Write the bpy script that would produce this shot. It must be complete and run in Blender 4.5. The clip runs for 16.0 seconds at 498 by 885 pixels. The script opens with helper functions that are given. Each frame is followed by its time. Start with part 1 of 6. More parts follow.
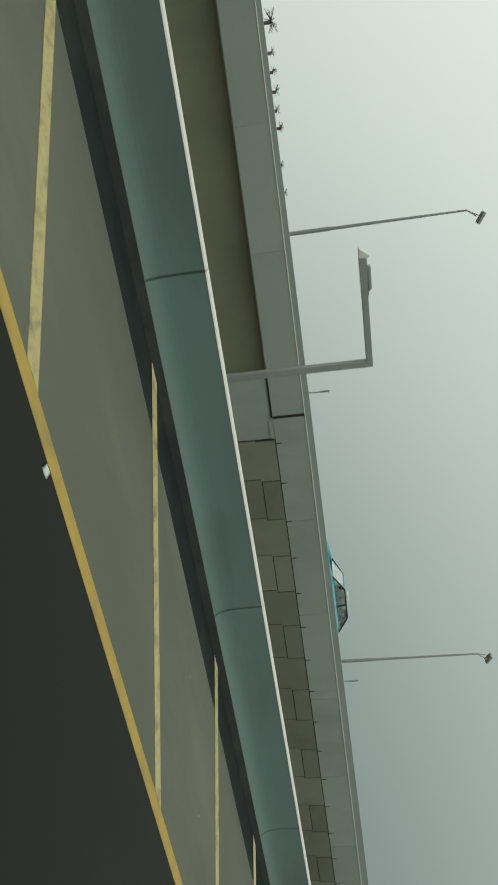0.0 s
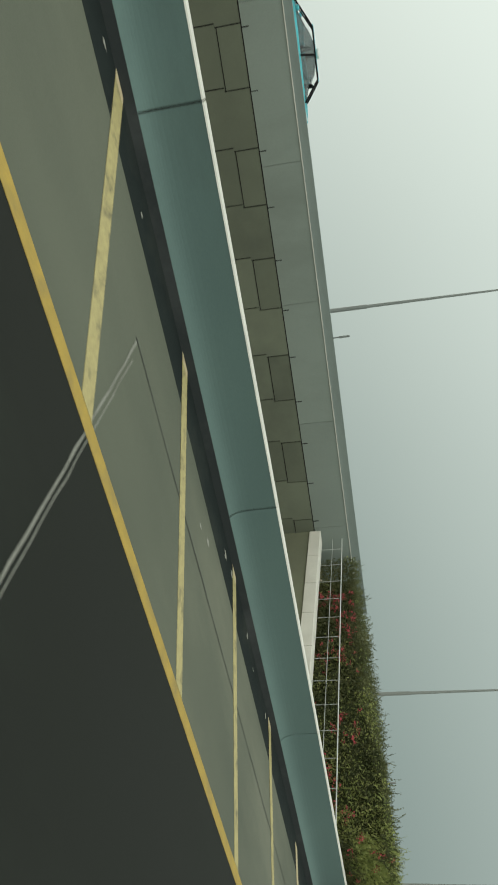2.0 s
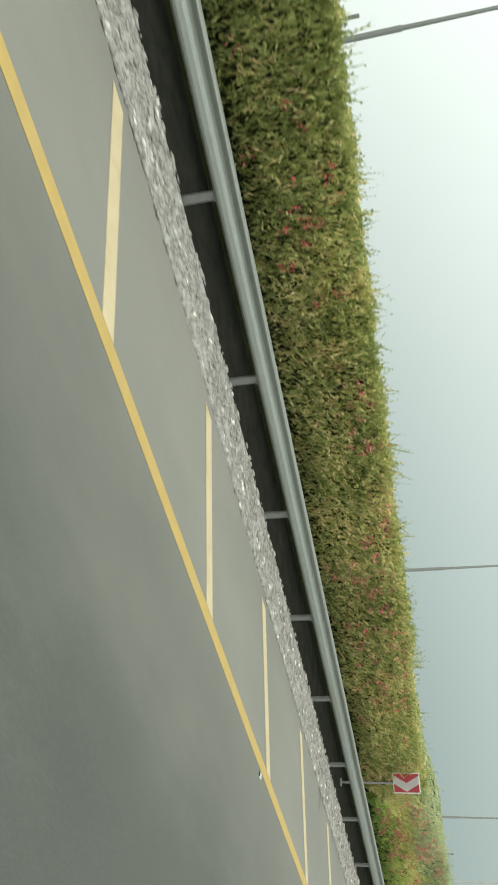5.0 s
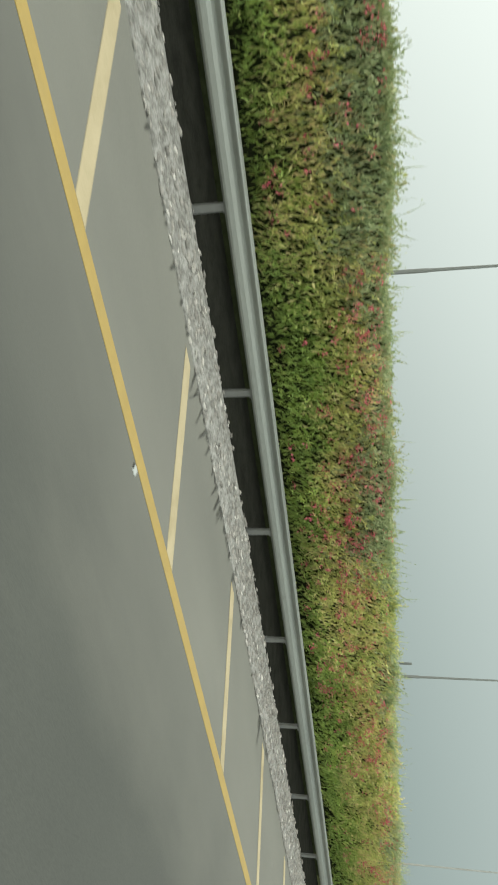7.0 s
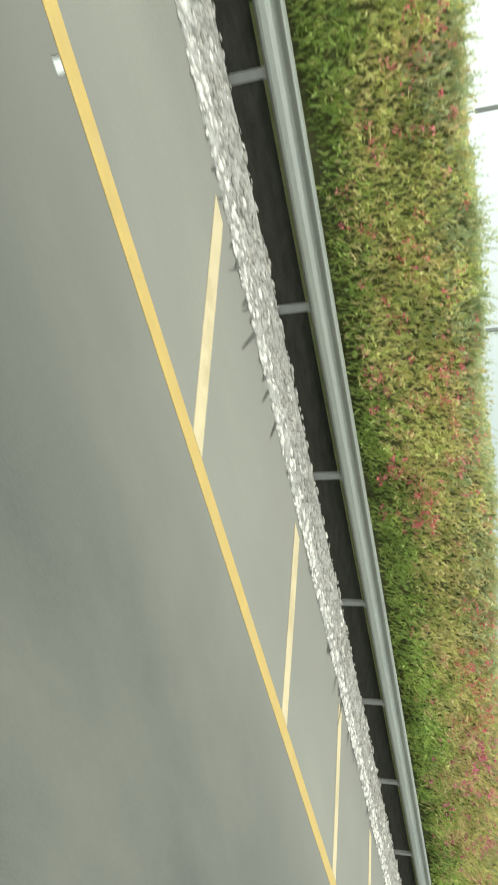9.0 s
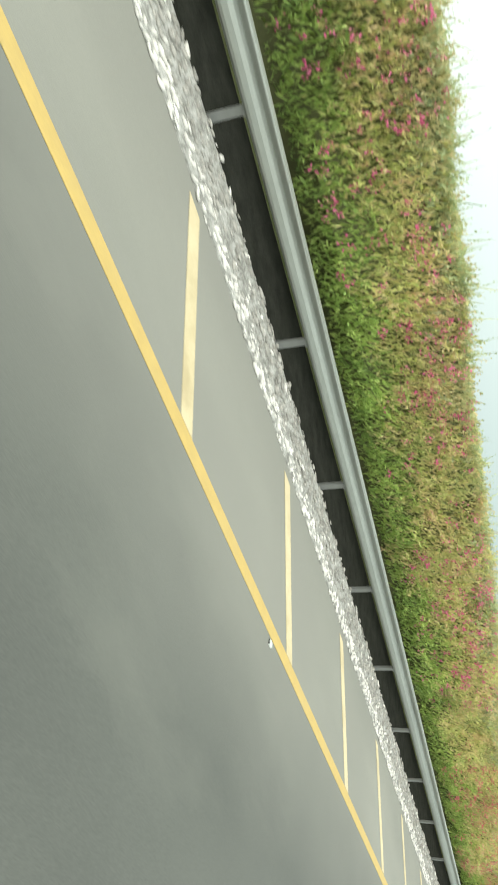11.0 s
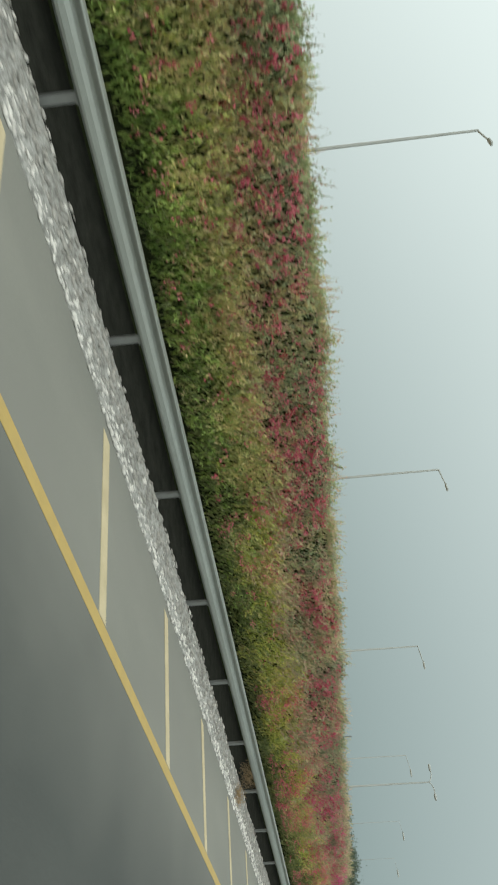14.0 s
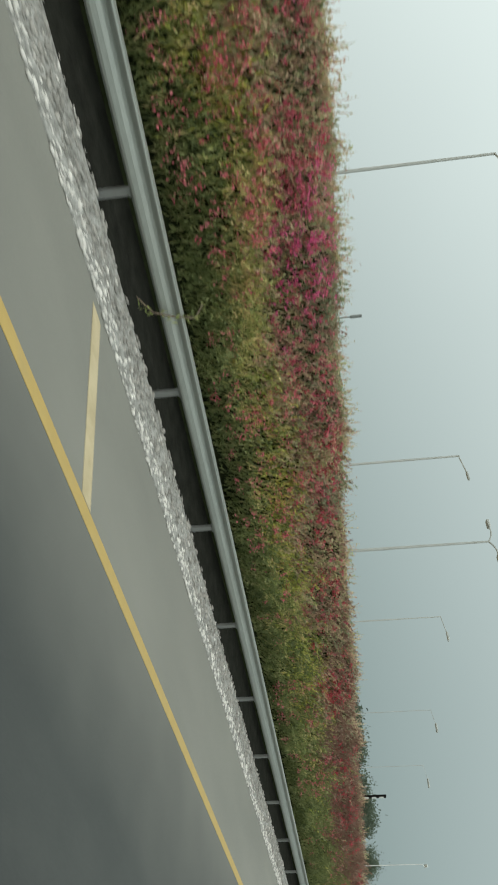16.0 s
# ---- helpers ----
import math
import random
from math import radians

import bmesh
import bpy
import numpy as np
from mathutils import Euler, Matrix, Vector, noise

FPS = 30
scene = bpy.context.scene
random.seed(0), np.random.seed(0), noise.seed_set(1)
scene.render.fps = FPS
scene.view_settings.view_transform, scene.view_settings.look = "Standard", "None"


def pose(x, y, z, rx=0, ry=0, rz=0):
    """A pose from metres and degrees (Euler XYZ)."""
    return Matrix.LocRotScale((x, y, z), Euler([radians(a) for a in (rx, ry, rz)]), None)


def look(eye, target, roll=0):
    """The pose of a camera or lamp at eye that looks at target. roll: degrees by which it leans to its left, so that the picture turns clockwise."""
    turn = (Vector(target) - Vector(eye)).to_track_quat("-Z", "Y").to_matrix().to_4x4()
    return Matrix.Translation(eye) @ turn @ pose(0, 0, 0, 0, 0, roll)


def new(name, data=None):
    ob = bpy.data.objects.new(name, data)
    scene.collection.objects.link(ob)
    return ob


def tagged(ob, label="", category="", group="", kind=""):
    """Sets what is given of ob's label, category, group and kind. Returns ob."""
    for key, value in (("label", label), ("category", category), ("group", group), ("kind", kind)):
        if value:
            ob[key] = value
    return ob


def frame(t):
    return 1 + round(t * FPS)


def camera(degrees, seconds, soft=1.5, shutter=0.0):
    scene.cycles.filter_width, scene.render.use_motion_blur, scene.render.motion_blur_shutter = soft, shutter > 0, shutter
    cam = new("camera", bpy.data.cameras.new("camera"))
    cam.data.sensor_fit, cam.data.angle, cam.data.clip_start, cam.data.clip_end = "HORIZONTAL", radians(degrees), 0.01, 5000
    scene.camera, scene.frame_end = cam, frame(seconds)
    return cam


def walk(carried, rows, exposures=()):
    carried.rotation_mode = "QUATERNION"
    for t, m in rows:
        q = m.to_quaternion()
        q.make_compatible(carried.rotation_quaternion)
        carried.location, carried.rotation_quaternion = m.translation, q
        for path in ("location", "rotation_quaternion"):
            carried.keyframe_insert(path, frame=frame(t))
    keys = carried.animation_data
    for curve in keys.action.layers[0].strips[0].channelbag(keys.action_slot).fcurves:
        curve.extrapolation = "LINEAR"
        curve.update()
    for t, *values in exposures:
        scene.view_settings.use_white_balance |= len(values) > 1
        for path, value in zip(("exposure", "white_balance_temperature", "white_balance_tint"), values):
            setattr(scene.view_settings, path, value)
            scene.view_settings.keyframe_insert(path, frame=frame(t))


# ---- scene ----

# ---------------------------------------------------------------- camera and its way
cam = camera(39.7, 16.0, soft=1.8, shutter=0.1)

# seconds, x along the road, y to the left, z, then degrees: turn left of the road, tilt, lean
VIEWS = [
    (0.0, -6.419, -0.096, 2.305, 64.38, -7.25, 5.54),
    (0.5, -1.785, -0.110, 2.330, 61.05, -9.67, 4.14),
    (1.0, 2.988, -0.206, 2.355, 59.51, -9.57, 4.43),
    (1.5, 8.093, -0.282, 2.353, 58.80, -9.42, 4.40),
    (2.0, 13.267, -0.313, 2.355, 59.33, -9.42, 5.54),
    (2.5, 18.550, -0.290, 2.358, 62.17, -9.08, 5.08),
    (3.0, 23.614, -0.320, 2.349, 71.63, -7.35, 5.43),
    (3.5, 28.614, -0.249, 2.356, 74.11, -8.43, 4.53),
    (4.0, 33.449, -0.200, 2.357, 65.25, -12.42, 2.47),
    (4.5, 38.307, -0.209, 2.353, 54.22, -13.05, 6.31),
    (7.0, 66.902, -0.429, 2.351, 56.53, -11.39, 1.12),
    (7.5, 72.409, -0.284, 2.354, 56.08, -12.05, 0.32),
    (8.0, 78.028, -0.137, 2.346, 56.97, -12.20, 0.93),
    (8.5, 83.524, 0.019, 2.350, 58.49, -15.18, 0.88),
    (9.0, 88.873, 0.203, 2.349, 56.23, -18.55, 2.96),
    (9.5, 94.354, 0.365, 2.354, 54.48, -18.60, 2.38),
    (10.0, 100.095, 0.469, 2.352, 52.00, -17.39, 2.82),
    (12.5, 130.346, 0.458, 2.353, 46.54, -18.84, 6.89),
    (13.0, 137.242, 0.430, 2.359, 44.78, -16.19, 4.52),
    (13.5, 144.254, 0.363, 2.352, 46.70, -12.57, 6.16),
    (14.0, 151.318, 0.301, 2.361, 48.12, -3.80, 5.21),
    (14.5, 158.284, 0.214, 2.355, 47.63, -2.89, 5.24),
    (15.0, 165.459, 0.150, 2.363, 48.14, -4.03, 4.63),
    (15.5, 172.414, 0.076, 2.356, 47.92, -4.56, 4.99),
    (16.0, 179.645, 0.015, 2.356, 48.73, -5.53, 4.89),
]


def view(x, y, z, yaw, pitch, roll):
    """The camera is held on its side: the picture's right is up."""
    a, p, r = radians(yaw), radians(pitch), radians(roll)
    ahead = Vector((math.cos(a) * math.cos(p), math.sin(a) * math.cos(p), math.sin(p)))
    side = Vector((math.sin(a), -math.cos(a), 0))
    up = side.cross(ahead)
    right = up * math.cos(r) + side * math.sin(r)
    down = side * math.cos(r) - up * math.sin(r)
    m = Matrix((right, -down, -ahead)).transposed().to_4x4()
    m.translation = (x, y, z)
    return m


walk(cam, [(t, view(*v)) for t, *v in VIEWS],
     exposures=[(0.0, -0.27, 6550, 7), (1.0, -0.17, 6550, 7), (2.0, -0.08, 6550, 7), (2.6, -0.06, 6500, 9), (3.2, -0.1, 6500, 9), (4.0, 0.12, 6500, 10), (4.5, 0.45, 6500, 10), (7.0, 0.2, 6500, 10), (8.2, 0.25, 6500, 10), (9.2, 0.85, 6500, 10),
                (12.5, 0.92, 6350, 9), (13.0, 0.72, 6350, 9), (13.5, 0.72, 6300, 9), (14.0, 0.05, 6250, 9.5), (14.3, -0.07, 6250, 9.5), (16.0, 0.0, 6250, 9.5)])

# ---------------------------------------------------------------- light: a hazy overcast sky, brighter towards the hidden sun
SUN_ELEVATION, SUN_AZIMUTH = radians(45), radians(195)   # azimuth counted from +x towards +y
sun_way = Vector((math.cos(SUN_AZIMUTH) * math.cos(SUN_ELEVATION), math.sin(SUN_AZIMUTH) * math.cos(SUN_ELEVATION), math.sin(SUN_ELEVATION)))

world = bpy.data.worlds.new("overcast_sky")
scene.world = world
world.use_nodes = True
wn, wl = world.node_tree.nodes, world.node_tree.links
wn.clear()
w_out = wn.new("ShaderNodeOutputWorld")
w_bg = wn.new("ShaderNodeBackground")
w_sky = wn.new("ShaderNodeTexSky")
w_sky.sky_type = "NISHITA"
w_sky.sun_disc = False
w_sky.sun_elevation = SUN_ELEVATION
w_sky.sun_rotation = math.pi / 2 - SUN_AZIMUTH
w_sky.dust_density = 6.0
w_scale = wn.new("ShaderNodeVectorMath")
w_scale.operation = "SCALE"
w_scale.inputs["Scale"].default_value = 0.05
w_geo = wn.new("ShaderNodeTexCoord")
w_dot = wn.new("ShaderNodeVectorMath")
w_dot.operation = "DOT_PRODUCT"
w_dot.inputs[1].default_value = sun_way
w_ramp = wn.new("ShaderNodeMapRange")
w_ramp.inputs["From Min"].default_value = -0.72
w_ramp.inputs["From Max"].default_value = 0.35
w_cloud = wn.new("ShaderNodeMix")
w_cloud.data_type = "RGBA"
w_cloud.inputs["A"].default_value = (0.285, 0.362, 0.343, 1)
w_cloud.inputs["B"].default_value = (1.22, 1.31, 1.21, 1)
w_noise = wn.new("ShaderNodeTexNoise")
w_noise.inputs["Scale"].default_value = 1.6
w_noise.inputs["Detail"].default_value = 3
w_mul = wn.new("ShaderNodeMapRange")
w_mul.inputs["To Min"].default_value = 0.95
w_mul.inputs["To Max"].default_value = 1.05
w_vary = wn.new("ShaderNodeVectorMath")
w_vary.operation = "SCALE"
w_mix = wn.new("ShaderNodeMix")
w_mix.data_type = "RGBA"
w_mix.inputs["Factor"].default_value = 0.93
wl.new(w_sky.outputs["Color"], w_scale.inputs[0])
wl.new(w_geo.outputs["Generated"], w_dot.inputs[0])
wl.new(w_dot.outputs["Value"], w_ramp.inputs["Value"])
wl.new(w_ramp.outputs["Result"], w_cloud.inputs["Factor"])
wl.new(w_geo.outputs["Generated"], w_noise.inputs["Vector"])
wl.new(w_noise.outputs["Fac"], w_mul.inputs["Value"])
wl.new(w_cloud.outputs["Result"], w_vary.inputs[0])
wl.new(w_mul.outputs["Result"], w_vary.inputs["Scale"])
wl.new(w_scale.outputs["Vector"], w_mix.inputs["A"])
wl.new(w_vary.outputs["Vector"], w_mix.inputs["B"])
wl.new(w_mix.outputs["Result"], w_bg.inputs["Color"])
wl.new(w_bg.outputs["Background"], w_out.inputs["Surface"])

sun = new("sun", bpy.data.lights.new("sun", "SUN"))
sun.data.energy = 0.8
sun.data.angle = radians(25)
sun.data.color = (1.0, 0.96, 0.88)
sun.matrix_world = look((0, 0, 60), Vector((0, 0, 60)) - sun_way)


# ---------------------------------------------------------------- materials
def material(name, color, color2=None, rough=0.8, metal=0.0, scale=6.0, fine=60.0, bump=0.15, spread=0.35, coat=0.0, stains=None, per_piece=0.0,
             stretch=(1, 1, 1), ior=1.45, island=0.0):
    """A surface with grain and stains at two sizes. color2: its second tone; stains: a colour of dirt patches; per_piece: tone change from piece to piece."""
    m = bpy.data.materials.new(name)
    m.use_nodes = True
    n, l = m.node_tree.nodes, m.node_tree.links
    b = n["Principled BSDF"]
    b.inputs["Metallic"].default_value = metal
    b.inputs["Coat Weight"].default_value = coat
    b.inputs["IOR"].default_value = ior
    co = n.new("ShaderNodeTexCoord")
    mp = n.new("ShaderNodeMapping")
    mp.inputs["Scale"].default_value = stretch
    l.new(co.outputs["Object"], mp.inputs["Vector"])
    big = n.new("ShaderNodeTexNoise")
    big.inputs["Scale"].default_value = scale
    big.inputs["Detail"].default_value = 5
    small = n.new("ShaderNodeTexNoise")
    small.inputs["Scale"].default_value = fine
    small.inputs["Detail"].default_value = 4
    for t in (big, small):
        l.new(mp.outputs["Vector"], t.inputs["Vector"])
    add = n.new("ShaderNodeMath")
    add.operation = "MULTIPLY_ADD"
    add.inputs[1].default_value = 0.45
    l.new(small.outputs["Fac"], add.inputs[0])
    half = n.new("ShaderNodeMath")
    half.operation = "MULTIPLY"
    half.inputs[1].default_value = 0.55
    l.new(big.outputs["Fac"], half.inputs[0])
    l.new(half.outputs[0], add.inputs[2])
    rng = n.new("ShaderNodeMapRange")
    rng.inputs["From Min"].default_value = 0.5 - 0.5 * spread
    rng.inputs["From Max"].default_value = 0.5 + 0.5 * spread
    l.new(add.outputs[0], rng.inputs["Value"])
    mix = n.new("ShaderNodeMix")
    mix.data_type = "RGBA"
    c2 = color2 or tuple(v * 0.75 for v in color)
    mix.inputs["A"].default_value = (*c2, 1)
    mix.inputs["B"].default_value = (*color, 1)
    l.new(rng.outputs["Result"], mix.inputs["Factor"])
    out = mix.outputs["Result"]
    if stains:
        sn = n.new("ShaderNodeTexNoise")
        sn.inputs["Scale"].default_value = scale * 0.37
        sn.inputs["Detail"].default_value = 8
        sn.inputs["Roughness"].default_value = 0.65
        l.new(mp.outputs["Vector"], sn.inputs["Vector"])
        sr = n.new("ShaderNodeMapRange")
        sr.inputs["From Min"].default_value = 0.5
        sr.inputs["From Max"].default_value = 0.72
        l.new(sn.outputs["Fac"], sr.inputs["Value"])
        sm = n.new("ShaderNodeMix")
        sm.data_type = "RGBA"
        sm.inputs["B"].default_value = (*stains, 1)
        l.new(sr.outputs["Result"], sm.inputs["Factor"])
        l.new(out, sm.inputs["A"])
        out = sm.outputs["Result"]
    if per_piece:
        info = n.new("ShaderNodeObjectInfo")
        pr = n.new("ShaderNodeMapRange")
        pr.inputs["To Min"].default_value = 1 - per_piece
        pr.inputs["To Max"].default_value = 1 + per_piece
        l.new(info.outputs["Random"], pr.inputs["Value"])
        pm = n.new("ShaderNodeVectorMath")
        pm.operation = "SCALE"
        l.new(out, pm.inputs[0])
        l.new(pr.outputs["Result"], pm.inputs["Scale"])
        out = pm.outputs["Vector"]
    if island:
        gi = n.new("ShaderNodeNewGeometry")
        ir = n.new("ShaderNodeMapRange")
        ir.inputs["To Min"].default_value = 1 - island
        ir.inputs["To Max"].default_value = 1 + island
        l.new(gi.outputs["Random Per Island"], ir.inputs["Value"])
        im = n.new("ShaderNodeVectorMath")
        im.operation = "SCALE"
        l.new(out, im.inputs[0])
        l.new(ir.outputs["Result"], im.inputs["Scale"])
        out = im.outputs["Vector"]
    l.new(out, b.inputs["Base Color"])
    rr = n.new("ShaderNodeMapRange")
    rr.inputs["To Min"].default_value = max(0.02, rough - 0.1)
    rr.inputs["To Max"].default_value = min(1.0, rough + 0.1)
    l.new(big.outputs["Fac"], rr.inputs["Value"])
    l.new(rr.outputs["Result"], b.inputs["Roughness"])
    if bump:
        bp = n.new("ShaderNodeBump")
        bp.inputs["Strength"].default_value = bump
        bp.inputs["Distance"].default_value = 0.01
        l.new(add.outputs[0], bp.inputs["Height"])
        l.new(bp.outputs["Normal"], b.inputs["Normal"])
    return m


def foliage(name, tones, rough=0.55, through_light=0.42, patches=0.58):
    """Leaves: each leaf takes one of the tones at random; light shines through a little."""
    m = bpy.data.materials.new(name)
    m.use_nodes = True
    n, l = m.node_tree.nodes, m.node_tree.links
    b = n["Principled BSDF"]
    b.inputs["Roughness"].default_value = rough
    geo = n.new("ShaderNodeNewGeometry")
    ramp = n.new("ShaderNodeValToRGB")
    ramp.color_ramp.interpolation = "LINEAR"
    while len(ramp.color_ramp.elements) < len(tones):
        ramp.color_ramp.elements.new(0.5)
    for i, (e, tone) in enumerate(zip(ramp.color_ramp.elements, tones)):
        e.position = i / (len(tones) - 1)
        e.color = (*tone, 1)
    co = n.new("ShaderNodeTexCoord")
    patch = n.new("ShaderNodeTexNoise")
    patch.inputs["Scale"].default_value = 1.1
    patch.inputs["Detail"].default_value = 3
    l.new(co.outputs["Object"], patch.inputs["Vector"])
    pr = n.new("ShaderNodeMapRange")
    pr.inputs["From Min"].default_value = 0.3
    pr.inputs["From Max"].default_value = 0.7
    l.new(patch.outputs["Fac"], pr.inputs["Value"])
    clump = n.new("ShaderNodeTexNoise")
    clump.inputs["Scale"].default_value = 5.5
    clump.inputs["Detail"].default_value = 2
    l.new(co.outputs["Object"], clump.inputs["Vector"])
    cr = n.new("ShaderNodeMapRange")
    cr.inputs["From Min"].default_value = 0.32
    cr.inputs["From Max"].default_value = 0.68
    l.new(clump.outputs["Fac"], cr.inputs["Value"])
    both = n.new("ShaderNodeMix")
    both.inputs["Factor"].default_value = 0.5
    l.new(pr.outputs["Result"], both.inputs["A"])
    l.new(cr.outputs["Result"], both.inputs["B"])
    mean = n.new("ShaderNodeMix")
    mean.inputs["Factor"].default_value = patches
    l.new(geo.outputs["Random Per Island"], mean.inputs["A"])
    l.new(both.outputs["Result"], mean.inputs["B"])
    l.new(mean.outputs["Result"], ramp.inputs["Fac"])
    l.new(ramp.outputs["Color"], b.inputs["Base Color"])
    tr = n.new("ShaderNodeBsdfTranslucent")
    l.new(ramp.outputs["Color"], tr.inputs["Color"])
    ms = n.new("ShaderNodeMixShader")
    ms.inputs["Fac"].default_value = through_light
    l.new(b.outputs["BSDF"], ms.inputs[1])
    l.new(tr.outputs["BSDF"], ms.inputs[2])
    l.new(ms.outputs["Shader"], n["Material Output"].inputs["Surface"])
    return m


# lane colour darkened in place of the reflection in the car window
DIMMED_LANE = material("window_dimmed_asphalt", (0.0138, 0.0160, 0.0127), (0.0093, 0.0107, 0.0087), rough=0.85, scale=0.7, fine=160, bump=0.25, spread=0.4, stains=(0.018, 0.022, 0.017), stretch=(0.3, 1, 1), ior=1.3)
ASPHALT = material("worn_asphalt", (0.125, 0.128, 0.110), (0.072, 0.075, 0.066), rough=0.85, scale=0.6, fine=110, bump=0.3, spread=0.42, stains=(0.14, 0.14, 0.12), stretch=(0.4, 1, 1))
LANE = material("worn_asphalt_window_dimmed", (0.108, 0.112, 0.098), (0.06, 0.063, 0.056), rough=0.85, scale=0.6, fine=110, bump=0.3, spread=0.42, stains=(0.14, 0.14, 0.12), stretch=(0.4, 1, 1))
# over thirty metres the colour takes on the dimming by the car window
_n, _l = LANE.node_tree.nodes, LANE.node_tree.links
_base = _n["Principled BSDF"].inputs["Base Color"]
_from = _base.links[0].from_socket
_co, _sep, _ramp, _tone = _n.new("ShaderNodeTexCoord"), _n.new("ShaderNodeSeparateXYZ"), _n.new("ShaderNodeMapRange"), _n.new("ShaderNodeMix")
_ramp.inputs["From Min"].default_value, _ramp.inputs["From Max"].default_value = 138.0, 168.0
_ramp.inputs["To Min"].default_value, _ramp.inputs["To Max"].default_value = 0.0, 1.0
_tone.data_type, _tone.blend_type = "RGBA", "MULTIPLY"
_tone.inputs["B"].default_value = (0.55, 0.58, 0.62, 1)
_l.new(_co.outputs["Object"], _sep.inputs[0])
_l.new(_sep.outputs["X"], _ramp.inputs["Value"])
_l.new(_ramp.outputs["Result"], _tone.inputs["Factor"])
_l.new(_from, _tone.inputs["A"])
# paler towards the edge line, where the window dimming in the colour ends
_undimmed, _shade, _wave = _n.new("ShaderNodeMapRange"), _n.new("ShaderNodeMix"), _n.new("ShaderNodeTexNoise")
_undimmed.inputs["From Min"].default_value, _undimmed.inputs["From Max"].default_value = 2.6, 4.9
_undimmed.inputs["To Min"].default_value, _undimmed.inputs["To Max"].default_value = 0.0, 0.62
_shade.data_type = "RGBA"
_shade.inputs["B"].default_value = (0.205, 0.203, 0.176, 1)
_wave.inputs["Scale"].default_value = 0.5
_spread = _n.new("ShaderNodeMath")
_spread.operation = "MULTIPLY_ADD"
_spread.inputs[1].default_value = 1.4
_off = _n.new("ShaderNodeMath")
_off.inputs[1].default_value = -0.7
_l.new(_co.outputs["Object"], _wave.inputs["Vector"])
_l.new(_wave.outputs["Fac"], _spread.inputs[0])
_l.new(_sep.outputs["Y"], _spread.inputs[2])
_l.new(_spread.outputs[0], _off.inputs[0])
_l.new(_off.outputs[0], _undimmed.inputs["Value"])
_l.new(_undimmed.outputs["Result"], _shade.inputs["Factor"])
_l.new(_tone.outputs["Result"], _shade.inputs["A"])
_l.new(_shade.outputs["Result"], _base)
SHOULDER_A = material("dusty_asphalt", (0.111, 0.119, 0.088), (0.064, 0.073, 0.053), rough=0.9, scale=0.6, fine=110, bump=0.3, spread=0.36, stains=(0.138, 0.143, 0.105), stretch=(0.4, 1, 1))
SHOULDER = material("pale_asphalt", (0.235, 0.232, 0.20), (0.155, 0.155, 0.135), rough=0.9, scale=0.6, fine=110, bump=0.3, spread=0.42, stains=(0.19, 0.186, 0.163), stretch=(0.4, 1, 1))
GUTTER = material("dark_gutter_asphalt", (0.018, 0.024, 0.023), (0.011, 0.015, 0.015), rough=0.8, scale=2, fine=120, bump=0.3, stains=(0.03, 0.035, 0.031), ior=1.2)
TAR = material("tar_seal", (0.03, 0.03, 0.027), rough=0.7, scale=10, bump=0.1)
SPLASH = material("dried_mortar", (0.30, 0.30, 0.265), (0.20, 0.20, 0.175), rough=0.95, scale=14, fine=80, bump=0.3)
SEAM = material("pale_joint_sealant", (0.252, 0.252, 0.222), (0.18, 0.18, 0.156), rough=0.8, scale=4, fine=60, bump=0.1)
YELLOW = material("worn_yellow_paint", (0.455, 0.325, 0.10), (0.365, 0.262, 0.088), rough=0.7, scale=4, fine=60, bump=0.15, spread=0.35, stains=(0.40, 0.30, 0.12))
YELLOW_OLD = material("grimy_yellow_paint", (0.40, 0.275, 0.05), (0.28, 0.195, 0.04), rough=0.7, scale=4, fine=60, bump=0.15, spread=0.3, stains=(0.2, 0.155, 0.06))
CREAM = material("faded_cream_paint", (0.53, 0.45, 0.29), (0.42, 0.35, 0.21), rough=0.75, scale=3, fine=70, bump=0.1, stains=(0.35, 0.285, 0.16))
OCHRE = material("worn_ochre_paint", (0.42, 0.36, 0.165), (0.31, 0.265, 0.12), rough=0.75, scale=13, fine=60, bump=0.15, spread=0.3, stains=(0.10, 0.095, 0.06), stretch=(1.0, 0.6, 1))
BARRIER = material("painted_concrete", (0.108, 0.166, 0.155), (0.084, 0.133, 0.124), rough=0.8, scale=0.8, fine=50, bump=0.12, spread=0.45, stains=(0.075, 0.112, 0.104), stretch=(0.5, 1, 1.6), per_piece=0.07)
BARRIER_TOP = material("skylit_concrete_edge", (0.62, 0.61, 0.56), (0.5, 0.49, 0.45), rough=0.85, scale=3, fine=60, bump=0.1)
DARK_BASE = material("dark_base_concrete", (0.019, 0.024, 0.024), (0.011, 0.015, 0.015), rough=0.8, scale=2, fine=60, bump=0.3, stains=(0.04, 0.044, 0.043))
CONCRETE = material("grey_concrete", (0.215, 0.252, 0.226), (0.178, 0.210, 0.188), rough=0.88, scale=0.5, fine=40, bump=0.12, spread=0.5, stains=(0.15, 0.175, 0.154), stretch=(1, 1, 0.4), per_piece=0.05)
COPING_GREY = material("weathered_coping", (0.19, 0.228, 0.212), (0.158, 0.19, 0.178), rough=0.85, scale=0.6, fine=40, bump=0.1)
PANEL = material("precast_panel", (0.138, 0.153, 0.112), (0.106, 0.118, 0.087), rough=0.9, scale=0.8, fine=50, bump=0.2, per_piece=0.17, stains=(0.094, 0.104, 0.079))
